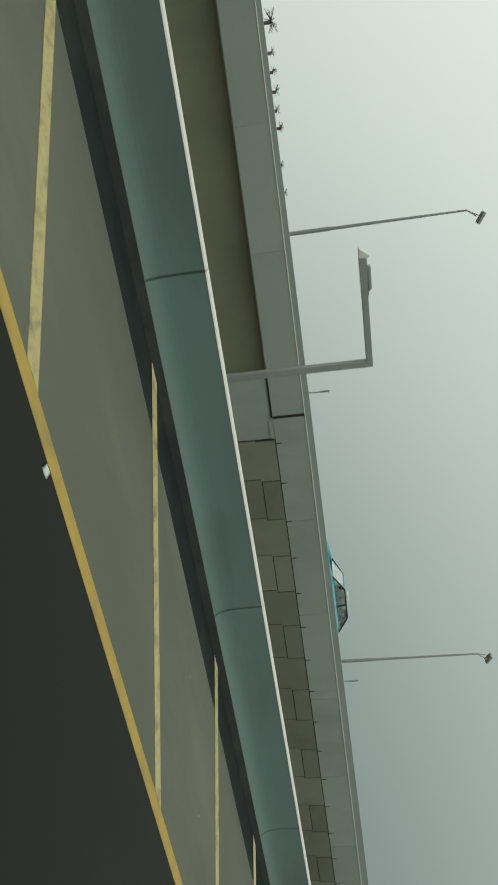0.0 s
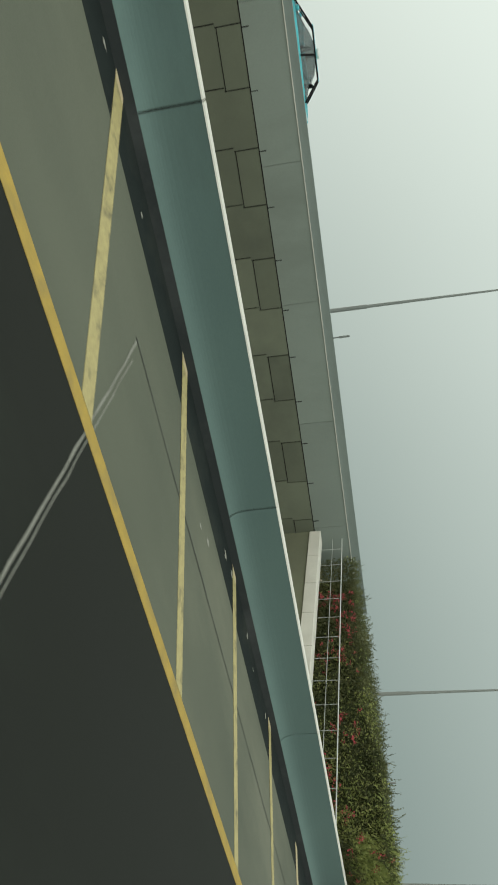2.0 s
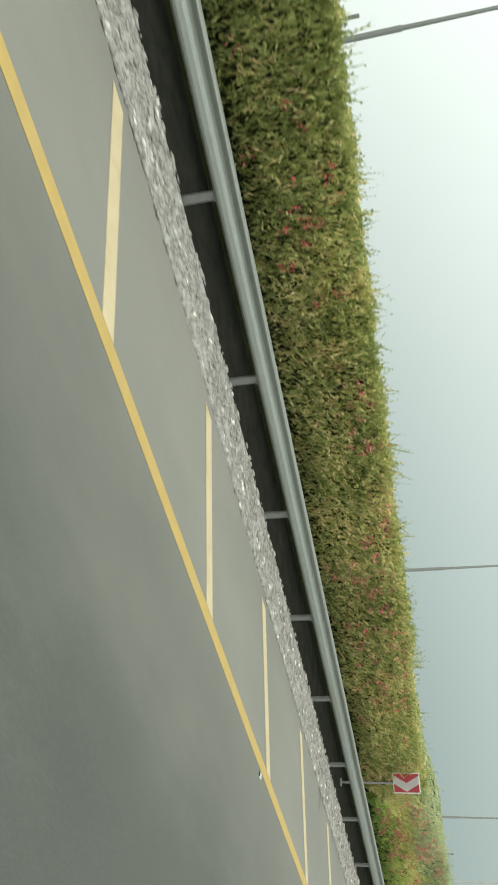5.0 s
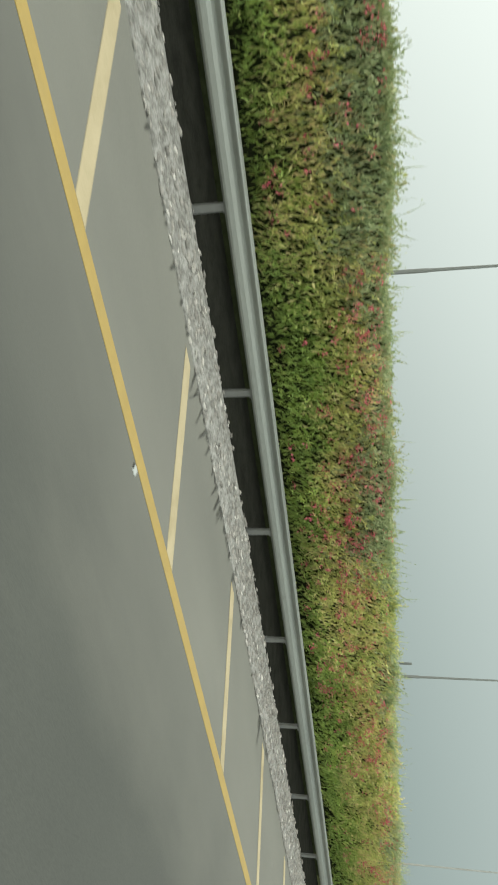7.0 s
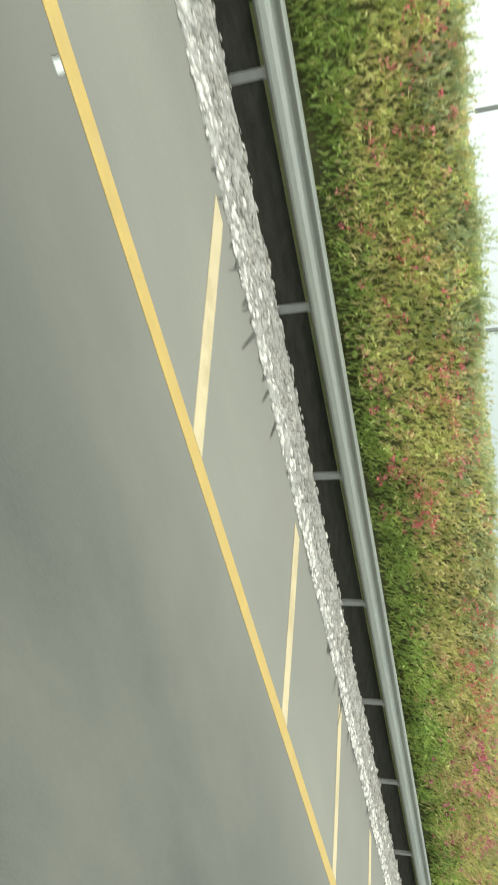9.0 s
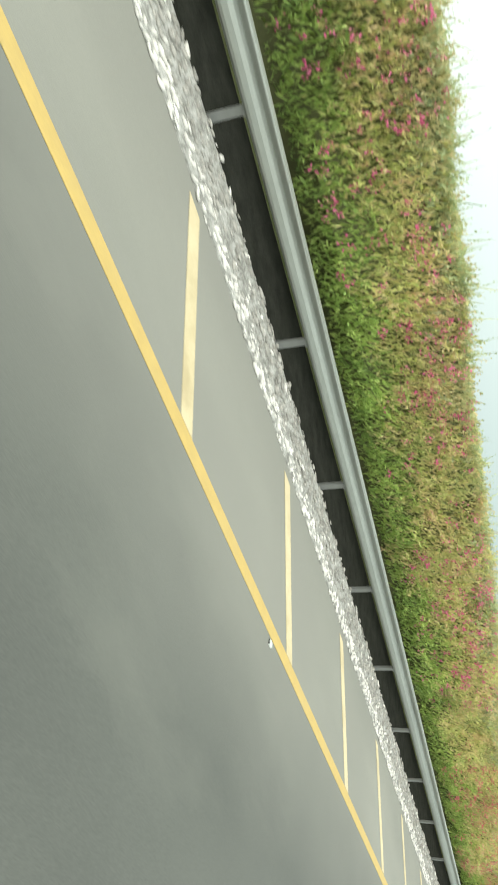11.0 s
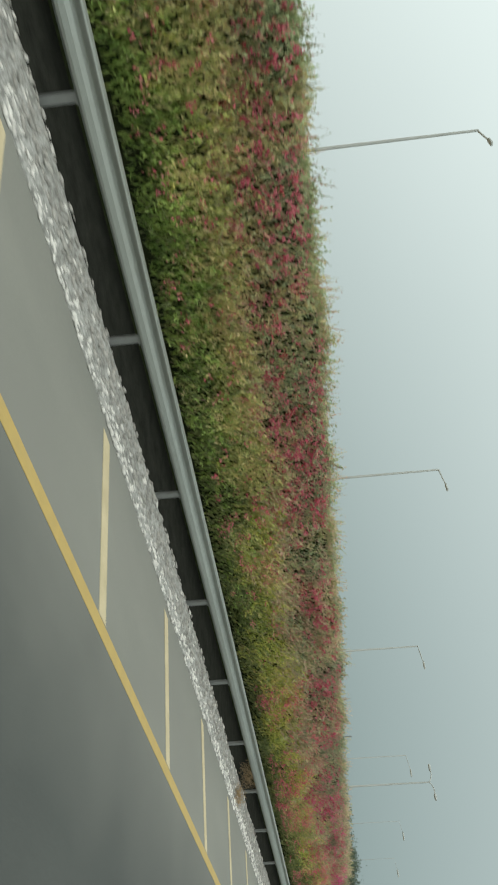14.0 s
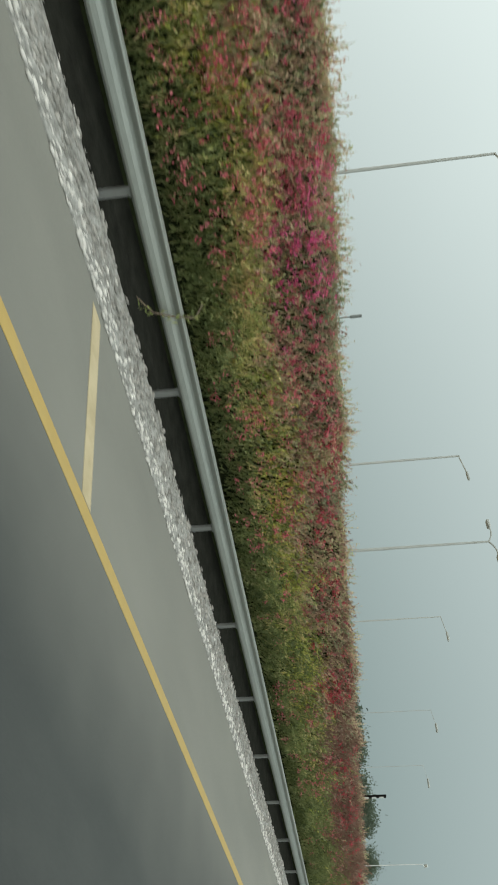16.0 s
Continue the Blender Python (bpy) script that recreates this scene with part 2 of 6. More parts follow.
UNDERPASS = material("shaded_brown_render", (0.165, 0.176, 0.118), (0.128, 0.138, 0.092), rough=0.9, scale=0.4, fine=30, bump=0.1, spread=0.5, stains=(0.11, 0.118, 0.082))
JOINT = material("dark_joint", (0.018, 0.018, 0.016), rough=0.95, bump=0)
WHITE_COPING = material("white_coping", (0.612, 0.603, 0.544), (0.51, 0.501, 0.451), rough=0.8, scale=2, fine=40, bump=0.08, per_piece=0.06)
GALV = material("galvanised_steel", (0.325, 0.345, 0.315), (0.245, 0.262, 0.24), rough=0.5, metal=0.6, scale=3, fine=60, bump=0.04, stretch=(0.15, 1, 1), stains=(0.25, 0.26, 0.23))
# the shade on posts behind the beam is put into this darker steel
GALV_POST = material("dull_galvanised_steel", (0.212, 0.218, 0.207), (0.166, 0.171, 0.159), rough=0.6, metal=0.15, scale=5, fine=60, bump=0.05, stains=(0.13, 0.118, 0.1))
POLE = material("grey_painted_pole", (0.22, 0.24, 0.23), (0.18, 0.2, 0.19), rough=0.5, metal=0.2, scale=3, fine=40, bump=0)
POLE_MID = material("weathered_pale_pole", (0.40, 0.42, 0.40), (0.33, 0.35, 0.33), rough=0.5, metal=0.1, scale=3, fine=40, bump=0)
POLE_PALE = material("pale_painted_pole", (0.55, 0.57, 0.55), (0.48, 0.5, 0.48), rough=0.5, metal=0.1, scale=3, fine=40, bump=0)
SHADED_SOIL = material("soil_with_shade", (0.034, 0.035, 0.029), (0.014, 0.0145, 0.012), rough=1.0, scale=3, fine=40, bump=0.6, ior=1.05)
STREAK = material("washed_dirt", (0.105, 0.105, 0.092), (0.075, 0.075, 0.066), rough=0.9, scale=6, fine=60, bump=0.1)
SAND = material("sandy_ground", (0.30, 0.25, 0.18), (0.24, 0.2, 0.14), rough=1.0, scale=0.2, fine=8, bump=0.3)
MORTAR = material("rubble_mortar", (0.38, 0.375, 0.35), (0.16, 0.157, 0.142), rough=0.95, scale=7, fine=28, bump=1.0, spread=0.25, ior=1.15)
STONE = material("limestone_rubble", (0.47, 0.45, 0.41), (0.29, 0.277, 0.25), rough=0.95, scale=12, fine=60, bump=0.7, spread=0.4, stains=(0.26, 0.255, 0.23), per_piece=0.2, island=0.24, ior=1.1)
STONE_PALE = material("limewashed_rubble", (0.70, 0.675, 0.63), (0.52, 0.50, 0.46), rough=0.95, scale=14, fine=60, bump=0.7, spread=0.4, stains=(0.36, 0.345, 0.32), per_piece=0.14, island=0.16, ior=1.1)
LEAF_OLIVE = foliage("olive_leaves", [(0.085, 0.125, 0.038), (0.232, 0.275, 0.082), (0.361, 0.395, 0.127), (0.501, 0.477, 0.193)])
LEAF_GREEN = foliage("green_leaves", [(0.117, 0.193, 0.052), (0.297, 0.43, 0.107), (0.494, 0.627, 0.171), (0.748, 0.805, 0.254)])
LEAF_DUSTY = foliage("dusty_leaves", [(0.204, 0.234, 0.117), (0.403, 0.433, 0.19), (0.606, 0.496, 0.26), (0.726, 0.726, 0.364)])
LEAF = foliage("yellow_green_leaves", [(0.148, 0.203, 0.062), (0.435, 0.521, 0.162), (0.698, 0.722, 0.26), (0.8, 0.701, 0.344), (0.746, 0.524, 0.339)])
LEAF_DARK = foliage("dark_leaves", [(0.110, 0.155, 0.085), (0.251, 0.311, 0.170), (0.361, 0.381, 0.225), (0.515, 0.316, 0.258), (0.328, 0.388, 0.232)], patches=0.4)
LEAF_GREENER = foliage("deep_green_leaves", [(0.070, 0.100, 0.040), (0.190, 0.234, 0.087), (0.337, 0.369, 0.141), (0.534, 0.468, 0.236)])
LEAF_MEADOW = foliage("mid_green_leaves", [(0.123, 0.167, 0.055), (0.323, 0.388, 0.127), (0.546, 0.535, 0.200), (0.800, 0.636, 0.309), (0.748, 0.424, 0.309)])
LEAF_FRESH = foliage("fresh_straw_green_leaves", [(0.156, 0.200, 0.068), (0.401, 0.446, 0.153), (0.634, 0.595, 0.248), (0.779, 0.605, 0.340), (0.735, 0.446, 0.340)])
LEAF_STRAW = foliage("straw_rose_leaves", [(0.194, 0.237, 0.106), (0.413, 0.450, 0.213), (0.600, 0.500, 0.300), (0.587, 0.375, 0.294), (0.700, 0.663, 0.362)], patches=0.4)
LEAF_GOLD = foliage("golden_leaves", [(0.134, 0.190, 0.045), (0.392, 0.448, 0.095), (0.672, 0.638, 0.168), (0.694, 0.470, 0.224)])
# darker copy of the olive leaves, with shade put into the tones
LEAF_SHADE = foliage("shaded_olive_leaves", [(0.029, 0.040, 0.016), (0.068, 0.083, 0.030), (0.122, 0.130, 0.048), (0.180, 0.169, 0.076)])
LEAF_CREST = foliage("grey_green_leaves", [(0.179, 0.242, 0.124), (0.372, 0.459, 0.234), (0.524, 0.573, 0.317), (0.634, 0.548, 0.358)], patches=0.4)
LEAF_BROWN = foliage("withered_leaves", [(0.14, 0.09, 0.06), (0.26, 0.15, 0.11), (0.33, 0.21, 0.15), (0.26, 0.25, 0.14)], patches=0.5)
LEAF_FAR = foliage("tree_leaves", [(0.067, 0.094, 0.061), (0.105, 0.138, 0.089)])
# colour of the solid hedge core, in place of shade among the leaves
CORE = material("hedge_inner_shade", (0.042, 0.050, 0.024), (0.018, 0.022, 0.010), rough=1.0, scale=4, fine=30, bump=0.8, ior=1.05)
# paler copy of the core colour, with haze put into it
HAZY_CORE = material("hazy_inner_shade", (0.15, 0.155, 0.075), (0.09, 0.10, 0.045), rough=1.0, scale=4, fine=30, bump=0.8, ior=1.05)
PETAL = foliage("bougainvillea_bracts", [(0.50, 0.07, 0.11), (0.70, 0.15, 0.19), (0.76, 0.27, 0.28), (0.68, 0.36, 0.27)], rough=0.7)
PETAL_RED = foliage("deep_red_bracts", [(0.36, 0.03, 0.05), (0.52, 0.06, 0.09), (0.60, 0.11, 0.13), (0.46, 0.05, 0.06)], rough=0.7, through_light=0.3)
PETAL_MAGENTA = foliage("magenta_bracts", [(0.42, 0.06, 0.09), (0.58, 0.11, 0.165), (0.66, 0.21, 0.255), (0.52, 0.16, 0.15)], rough=0.7)
PETAL_PINK = foliage("bright_pink_bracts", [(0.50, 0.05, 0.15), (0.70, 0.11, 0.28), (0.78, 0.22, 0.38), (0.62, 0.10, 0.18)], rough=0.7)
DRY = foliage("dry_grass", [(0.20, 0.14, 0.08), (0.36, 0.26, 0.14), (0.27, 0.17, 0.09)])
BARK = material("bark", (0.16, 0.12, 0.085), (0.1, 0.075, 0.05), rough=0.95, scale=6, fine=40, bump=0.6)
RED = material("red_reflective_sheet", (0.28, 0.02, 0.028), (0.23, 0.02, 0.022), rough=0.4, scale=4, fine=50, bump=0)
WHITE = material("white_reflective_sheet", (0.624, 0.624, 0.592), (0.544, 0.544, 0.512), rough=0.4, scale=4, fine=50, bump=0)
BLACK = material("matt_black_paint", (0.007, 0.007, 0.007), (0.004, 0.004, 0.004), rough=0.7, scale=4, fine=50, bump=0.02, ior=1.2)
PLASTIC = material("black_plastic", (0.009, 0.0095, 0.0095), (0.006, 0.006, 0.006), rough=0.6, scale=6, fine=80, bump=0.03, ior=1.25)
TRIM = material("dull_grey_trim", (0.20, 0.215, 0.2), (0.15, 0.16, 0.15), rough=0.5, scale=4, fine=60, bump=0.03)
RUBBER = material("tyre_rubber", (0.0048, 0.0048, 0.0048), (0.00672, 0.00648, 0.006), rough=0.9, scale=6, fine=60, bump=0.2)
CAR_PAINT = material("dark_green_grey_paint", (0.0052, 0.0195, 0.0148), (0.0035, 0.012, 0.0095), rough=0.42, metal=0.1, scale=1.5, fine=300, bump=0, coat=0.05, stains=(0.0075, 0.0155, 0.013), ior=1.35)
DARK_RIM = material("dark_grey_alloy", (0.0125, 0.013, 0.013), rough=0.4, metal=0.5, scale=6, bump=0)
ROOF_PAINT = material("pale_top_paint", (0.5, 0.53, 0.53), (0.45, 0.48, 0.48), rough=0.35, metal=0.3, scale=1.5, fine=300, bump=0, coat=0.5)
TAXI_PAINT = material("turquoise_paint", (0.05, 0.42, 0.48), (0.045, 0.37, 0.43), rough=0.35, metal=0.0, scale=2, fine=200, bump=0, coat=0.6)
CHROME = material("chrome", (0.72, 0.73, 0.72), (0.6, 0.61, 0.6), rough=0.18, metal=1.0, scale=4, fine=60, bump=0)
TAIL_RED = material("red_lamp_lens", (0.34, 0.008, 0.010), (0.22, 0.006, 0.008), rough=0.15, scale=12, fine=90, bump=0.1, coat=0.8)
AMBER = material("amber_lamp_lens", (0.6, 0.2, 0.02), rough=0.2, scale=12, bump=0.05, coat=0.6)
CLEAR = material("clear_lamp_lens", (0.7, 0.72, 0.7), rough=0.15, scale=12, bump=0.05, coat=0.8)
DECAL = material("pale_green_decal", (0.12, 0.19, 0.16), rough=0.5, scale=10, bump=0)
PLATE = material("pale_blue_plate", (0.35, 0.62, 0.78), (0.5, 0.7, 0.8), rough=0.4, scale=14, bump=0)


def glass_material(name, tint, rough=0.04, clear=0.25):
    m = bpy.data.materials.new(name)
    m.use_nodes = True
    b = m.node_tree.nodes["Principled BSDF"]
    b.inputs["Base Color"].default_value = (*tint, 1)
    b.inputs["Roughness"].default_value = rough
    b.inputs["Transmission Weight"].default_value = clear
    b.inputs["IOR"].default_value = 1.22
    return m


TINTED = glass_material("tinted_window_glass", (0.006, 0.0075, 0.0075))
# gloss, plus a grey base that holds part of the pane's reflection
REAR_GLASS = material("glossy_rear_glass", (0.055, 0.058, 0.05), (0.04, 0.042, 0.037), rough=0.16, scale=3, fine=40, bump=0, coat=0.8, ior=1.6)
CAR_GLASS = glass_material("clear_car_glass", (0.45, 0.5, 0.5), clear=0.8)


# ---------------------------------------------------------------- building blocks
def mesh_of(name, bm, mats=(), smooth=False):
    me = bpy.data.meshes.new(name)
    bm.to_mesh(me)
    bm.free()
    for m in mats if isinstance(mats, (list, tuple)) else (mats,):
        me.materials.append(m)
    if smooth:
        me.polygons.foreach_set("use_smooth", [True] * len(me.polygons))
    return me


def part(name, bm, mat, parent=None, label="", smooth=False):
    ob = new(name, mesh_of(name, bm, mat, smooth))
    if parent is not None:
        ob.parent = parent
    if label:
        ob["label"] = label
    return ob


def thing(name, label, category, at=(0, 0, 0), turn=0.0, group="", kind=""):
    ob = new(name)
    ob.location = at
    ob.rotation_euler = (0, 0, radians(turn))
    return tagged(ob, label, category, group, kind)


def box(bm, x0, x1, y0, y1, z0, z1, bevel=0.0, m=None):
    r = bmesh.ops.create_cube(bm, size=1.0)
    vs = r["verts"]
    for v in vs:
        v.co = Vector((x0 + (v.co.x + 0.5) * (x1 - x0), y0 + (v.co.y + 0.5) * (y1 - y0), z0 + (v.co.z + 0.5) * (z1 - z0)))
    if bevel:
        es = list({e for v in vs for e in v.link_edges})
        r = bmesh.ops.bevel(bm, geom=es, offset=bevel, segments=1, affect="EDGES")
        vs = list({v for f in r["faces"] for v in f.verts} | {v for v in vs if v.is_valid})
    if m is not None:
        bmesh.ops.transform(bm, matrix=m, verts=[v for v in vs if v.is_valid])
    return vs


def tube(bm, a, b, r0, r1=None, n=10, caps=True):
    a, b = Vector(a), Vector(b)
    r1 = r0 if r1 is None else r1
    d = b - a
    m = Matrix.Translation((a + b) / 2) @ d.to_track_quat("Z", "Y").to_matrix().to_4x4()
    return bmesh.ops.create_cone(bm, cap_ends=caps, segments=n, radius1=r0, radius2=r1, depth=d.length, matrix=m)["verts"]


def sweep(bm, profile, xs, closed=True):
    """A profile of (y, z) drawn along x."""
    rings = [[bm.verts.new((x, y, z)) for y, z in profile] for x in xs]
    k = len(profile)
    for a, b in zip(rings, rings[1:]):
        for i in range(k if closed else k - 1):
            j = (i + 1) % k
            bm.faces.new((a[i], b[i], b[j], a[j]))
    if closed:
        bm.faces.new(rings[0])
        bm.faces.new(rings[-1][::-1])
    bmesh.ops.recalc_face_normals(bm, faces=bm.faces)


def bm_new():
    return bmesh.new()


def quad(bm, *pts):
    bm.faces.new([bm.verts.new(p) for p in pts])


# ---------------------------------------------------------------- ground, road, markings
Y_LINE = 4.74          # yellow edge line
RAIL_Y, RAIL_TOP = 7.84, 0.79
PIT_X, PIT_Y = 30.0, 9.0     # the underpass lies left of PIT_Y up to PIT_X


def wall_y(x):
    """The far retaining wall runs at a slant."""
    return 23.42 - 0.105 * (x - 3.0)


def ground_z(x, y):
    """Height of the land: level beside the road, falling away gently beyond it."""
    return -0.03 - 0.045 * max(0.0, y - 14.0)


bm = bm_new()
far, lo = 2500.0, -5.2
DECK_BACK = 42.0


def land(x0, x1, y0, y1):
    quad(bm, (x0, y0, ground_z(0, y0)), (x1, y0, ground_z(0, y0)), (x1, y1, ground_z(0, y1)), (x0, y1, ground_z(0, y1)))


land(-far, far, -far, PIT_Y)
land(PIT_X, far, PIT_Y, 14.0)
land(PIT_X, far, 14.0, far)
land(-far, PIT_X, DECK_BACK, far)
quad(bm, (-far, PIT_Y, lo), (PIT_X, PIT_Y, lo), (PIT_X, DECK_BACK, lo), (-far, DECK_BACK, lo))
quad(bm, (-far, PIT_Y, lo), (-far, PIT_Y, -0.03), (PIT_X, PIT_Y, -0.03), (PIT_X, PIT_Y, lo))
quad(bm, (-far, DECK_BACK, lo), (PIT_X, DECK_BACK, lo), (PIT_X, DECK_BACK, ground_z(0, DECK_BACK)), (-far, DECK_BACK, ground_z(0, DECK_BACK)))
quad(bm, (PIT_X, PIT_Y, lo), (PIT_X, PIT_Y, -0.03), (PIT_X, DECK_BACK, ground_z(0, DECK_BACK)), (PIT_X, DECK_BACK, lo))
tagged(part("ground", bm, SAND), "sandy open ground with a sunken underpass", "ground", kind="structure")

LANE_SPLIT, SIDE_SPLIT = 38.0, 38.0     # the darker surface tones end here
for name, x0, x1, mat, label in (("road", -200, LANE_SPLIT, DIMMED_LANE, "asphalt carriageway with the car window dimming put into its dark colour"), ("road_worn", LANE_SPLIT, 900, LANE, "grey worn asphalt carriageway with window dimming put into its colour")):
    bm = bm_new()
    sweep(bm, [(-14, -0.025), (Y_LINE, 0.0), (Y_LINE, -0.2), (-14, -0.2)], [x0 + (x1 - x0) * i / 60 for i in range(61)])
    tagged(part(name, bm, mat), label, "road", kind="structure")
for name, x0, x1, mat, label in (("road_shoulder", -200, SIDE_SPLIT, SHOULDER_A, "dusty olive asphalt shoulder beside the yellow line"), ("road_worn_shoulder", SIDE_SPLIT, 900, SHOULDER, "pale dusty asphalt shoulder beside the yellow line")):
    bm = bm_new()
    sweep(bm, [(Y_LINE, 0.0), (7.72, -0.004), (7.72, -0.2), (Y_LINE, -0.2)], [x0 + (x1 - x0) * i / 60 for i in range(61)])
    tagged(part(name, bm, mat), label, "road", kind="structure")
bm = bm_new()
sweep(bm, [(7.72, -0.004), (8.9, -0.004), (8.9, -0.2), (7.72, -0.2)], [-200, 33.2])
tagged(part("gutter", bm, GUTTER), "dark gutter along the concrete barrier", "gutter", kind="structure")
# soil strip; the shade below rail and hedge is put into its colour
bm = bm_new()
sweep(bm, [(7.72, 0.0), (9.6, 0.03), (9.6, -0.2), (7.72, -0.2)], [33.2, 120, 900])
tagged(part("planting_soil", bm, SHADED_SOIL), "soil under the hedge, darkened by shade put into its colour", "soil", kind="structure")

for xs, mat, label in (([-120 + 1.5 * i for i in range(103)], YELLOW_OLD, "continuous grimy yellow edge line on dark asphalt"), ([33.02 + 1.5 * i for i in range(200)], YELLOW, "continuous worn yellow edge line painted on asphalt")):
    bm = bm_new()
    sweep(bm, [(Y_LINE - 0.09, 0.001), (Y_LINE - 0.09, 0.006), (Y_LINE + 0.09, 0.006), (Y_LINE + 0.09, 0.001)], xs)
    for v in bm.verts:
        v.co.y -= 0.05 * min(1.0, max(0.0, (v.co.x - 125.0) / 20.0))
    tagged(part("yellow_edge_line", bm, mat), label, "road marking", kind="structure")


def hatch(x, dx, y1, width, mat=CREAM, u0=0.0, u1=1.0):
    """A slanting bar from the yellow line out to y1, its ends cut along the road."""
    bm = bm_new()
    y0 = Y_LINE + (0.10 if x < 140 else 0.06)
    low = [bm.verts.new((x + dx * u + s_ * width / 2, y0 + (y1 - y0) * u, 0.0005)) for u, s_ in ((u0, -1), (u0, 1), (u1, 1), (u1, -1))]
    top = [bm.verts.new((v.co.x, v.co.y, 0.005)) for v in low]
    bm.faces.new(top)
    for i in range(4):
        j = (i + 1) % 4
        bm.faces.new((low[i], low[j], top[j], top[i]))
    bmesh.ops.recalc_face_normals(bm, faces=bm.faces)
    return part("hatch_bar", bm, mat)


markings = thing("hatched_marking", "faded cream hatch bars painted on the shoulder", "road marking", kind="structure")
BARS_NEAR = [-20.2, -16.4, -12.5, -8.7, -4.81, 0.15, 4.21, 8.1, 11.92, 15.81, 19.52, 23.27, 27.04]
LEAN_NEAR = [-4.3, -4.3, -4.3, -4.3, -3.7, -3.65, -2.65, -2.0, -1.95, -2.3, -2.5, -2.35, -2.2]
for x, dx in zip(BARS_NEAR, LEAN_NEAR):
    faded = 0.62 if 5 < x < 14 else 0.97     # the outer end has lost its yellow
    hatch(x, dx, 8.39, 0.30, OCHRE, 0.0, faded).parent = markings
    hatch(x, dx, 8.39, 0.30, CREAM, faded, 1.0).parent = markings
for x, dx, y1 in ((30.98, -2.1, 8.2), (34.45, -2.35, 7.8)):
    hatch(x, dx, y1, 0.30).parent = markings
BARS_FAR = [38.6 + 3.70 * i for i in range(8)] + [68.16, 71.91, 75.8, 79.86, 83.92, 87.86, 91.97, 95.91, 99.69, 103.51, 107.42, 111.37] + [115.23 + 3.86 * i for i in range(5)] \
    + [134.53, 138.58, 142.4, 146.39, 150.16, 154.0, 157.84, 161.76, 165.53, 169.45, 173.18, 177.07, 180.81, 184.46]
for x in BARS_FAR:
    hatch(x, (-1.45 if x < 95 else -1.15 if x < 140 else -0.97), 6.85, 0.29).parent = markings


def streak(name, pts_, width, mat, label, category):
    """A thin wandering line on the road."""
    bm = bm_new()
    prev = None
    for i, (x, y) in enumerate(pts_):
        a = Vector(pts_[max(0, i - 1)])
        b = Vector(pts_[min(len(pts_) - 1, i + 1)])
        n_ = Vector((-(b - a).y, (b - a).x)).normalized() * width * (0.35 + 0.3 * random.random())
        cur = [bm.verts.new((x + n_.x, y + n_.y, 0.004)), bm.verts.new((x - n_.x, y - n_.y, 0.004))]
        if prev:
            bm.faces.new((prev[0], prev[1], cur[1], cur[0]))
        prev = cur
    bmesh.ops.recalc_face_normals(bm, faces=bm.faces)
    return tagged(part(name, bm, mat), label, category, kind="structure")


streak("road_crack", [(15.9 + 0.6 * i, 6.62 + 0.012 * i * 0.5 + random.uniform(-0.015, 0.015)) for i in range(23)], 0.016, TAR, "thin dark crack running along the shoulder", "crack")
streak("cross_crack", [(8.12 + 0.02 * random.random() + 0.05 * math.sin(0.7 * i), 4.85 + 0.13 * i) for i in range(22)], 0.009, TAR, "thin wandering crack across the shoulder", "crack")
streak("pale_seam", [(15.95 + random.uniform(-0.01, 0.01), 1.0 + 0.28 * i) for i in range(21)], 0.03, SEAM, "pale sealed joint across the carriageway", "road joint")
streak("pale_seam_edge", [(16.025 + random.uniform(-0.01, 0.01), 1.0 + 0.28 * i) for i in range(20)], 0.016, SEAM, "pale sealed joint across the carriageway", "road joint")

STUD_X = [-4.1, 13.5, 31.0, 52.9, 70.5, 88.95, 100.4, 118.3, 136.0, 154.0, 172.0]
for x in STUD_X:
    stud = thing("road_stud", "small white reflective road stud beside the yellow line", "road stud", at=(x, 4.58, 0), group="road studs")
    bm = bm_new()
    box(bm, -0.045, 0.045, -0.04, 0.04, -0.02, 0.018, 0.01)
    part("body", bm, POLE_PALE, stud)
    bm = bm_new()
    box(bm, -0.052, -0.043, -0.03, 0.03, 0.0, 0.013)
    part("reflector", bm, BLACK, stud)

# ---------------------------------------------------------------- concrete barrier, segment by segment
JOINTS = [-34.6, -28.6, -22.6, -16.6, -10.6, -4.7, 0.65, 6.05, 7.97, 13.85, 19.8, 25.5, 31.35, 32.95]
FACE = [(8.582 - 0.015 * (0.858 - z) - 0.15 * math.exp(-(z - 0.122) / 0.10), z) for z in (0.122, 0.135, 0.15, 0.17, 0.195, 0.225, 0.26, 0.30, 0.36, 0.44, 0.55, 0.70, 0.868)]
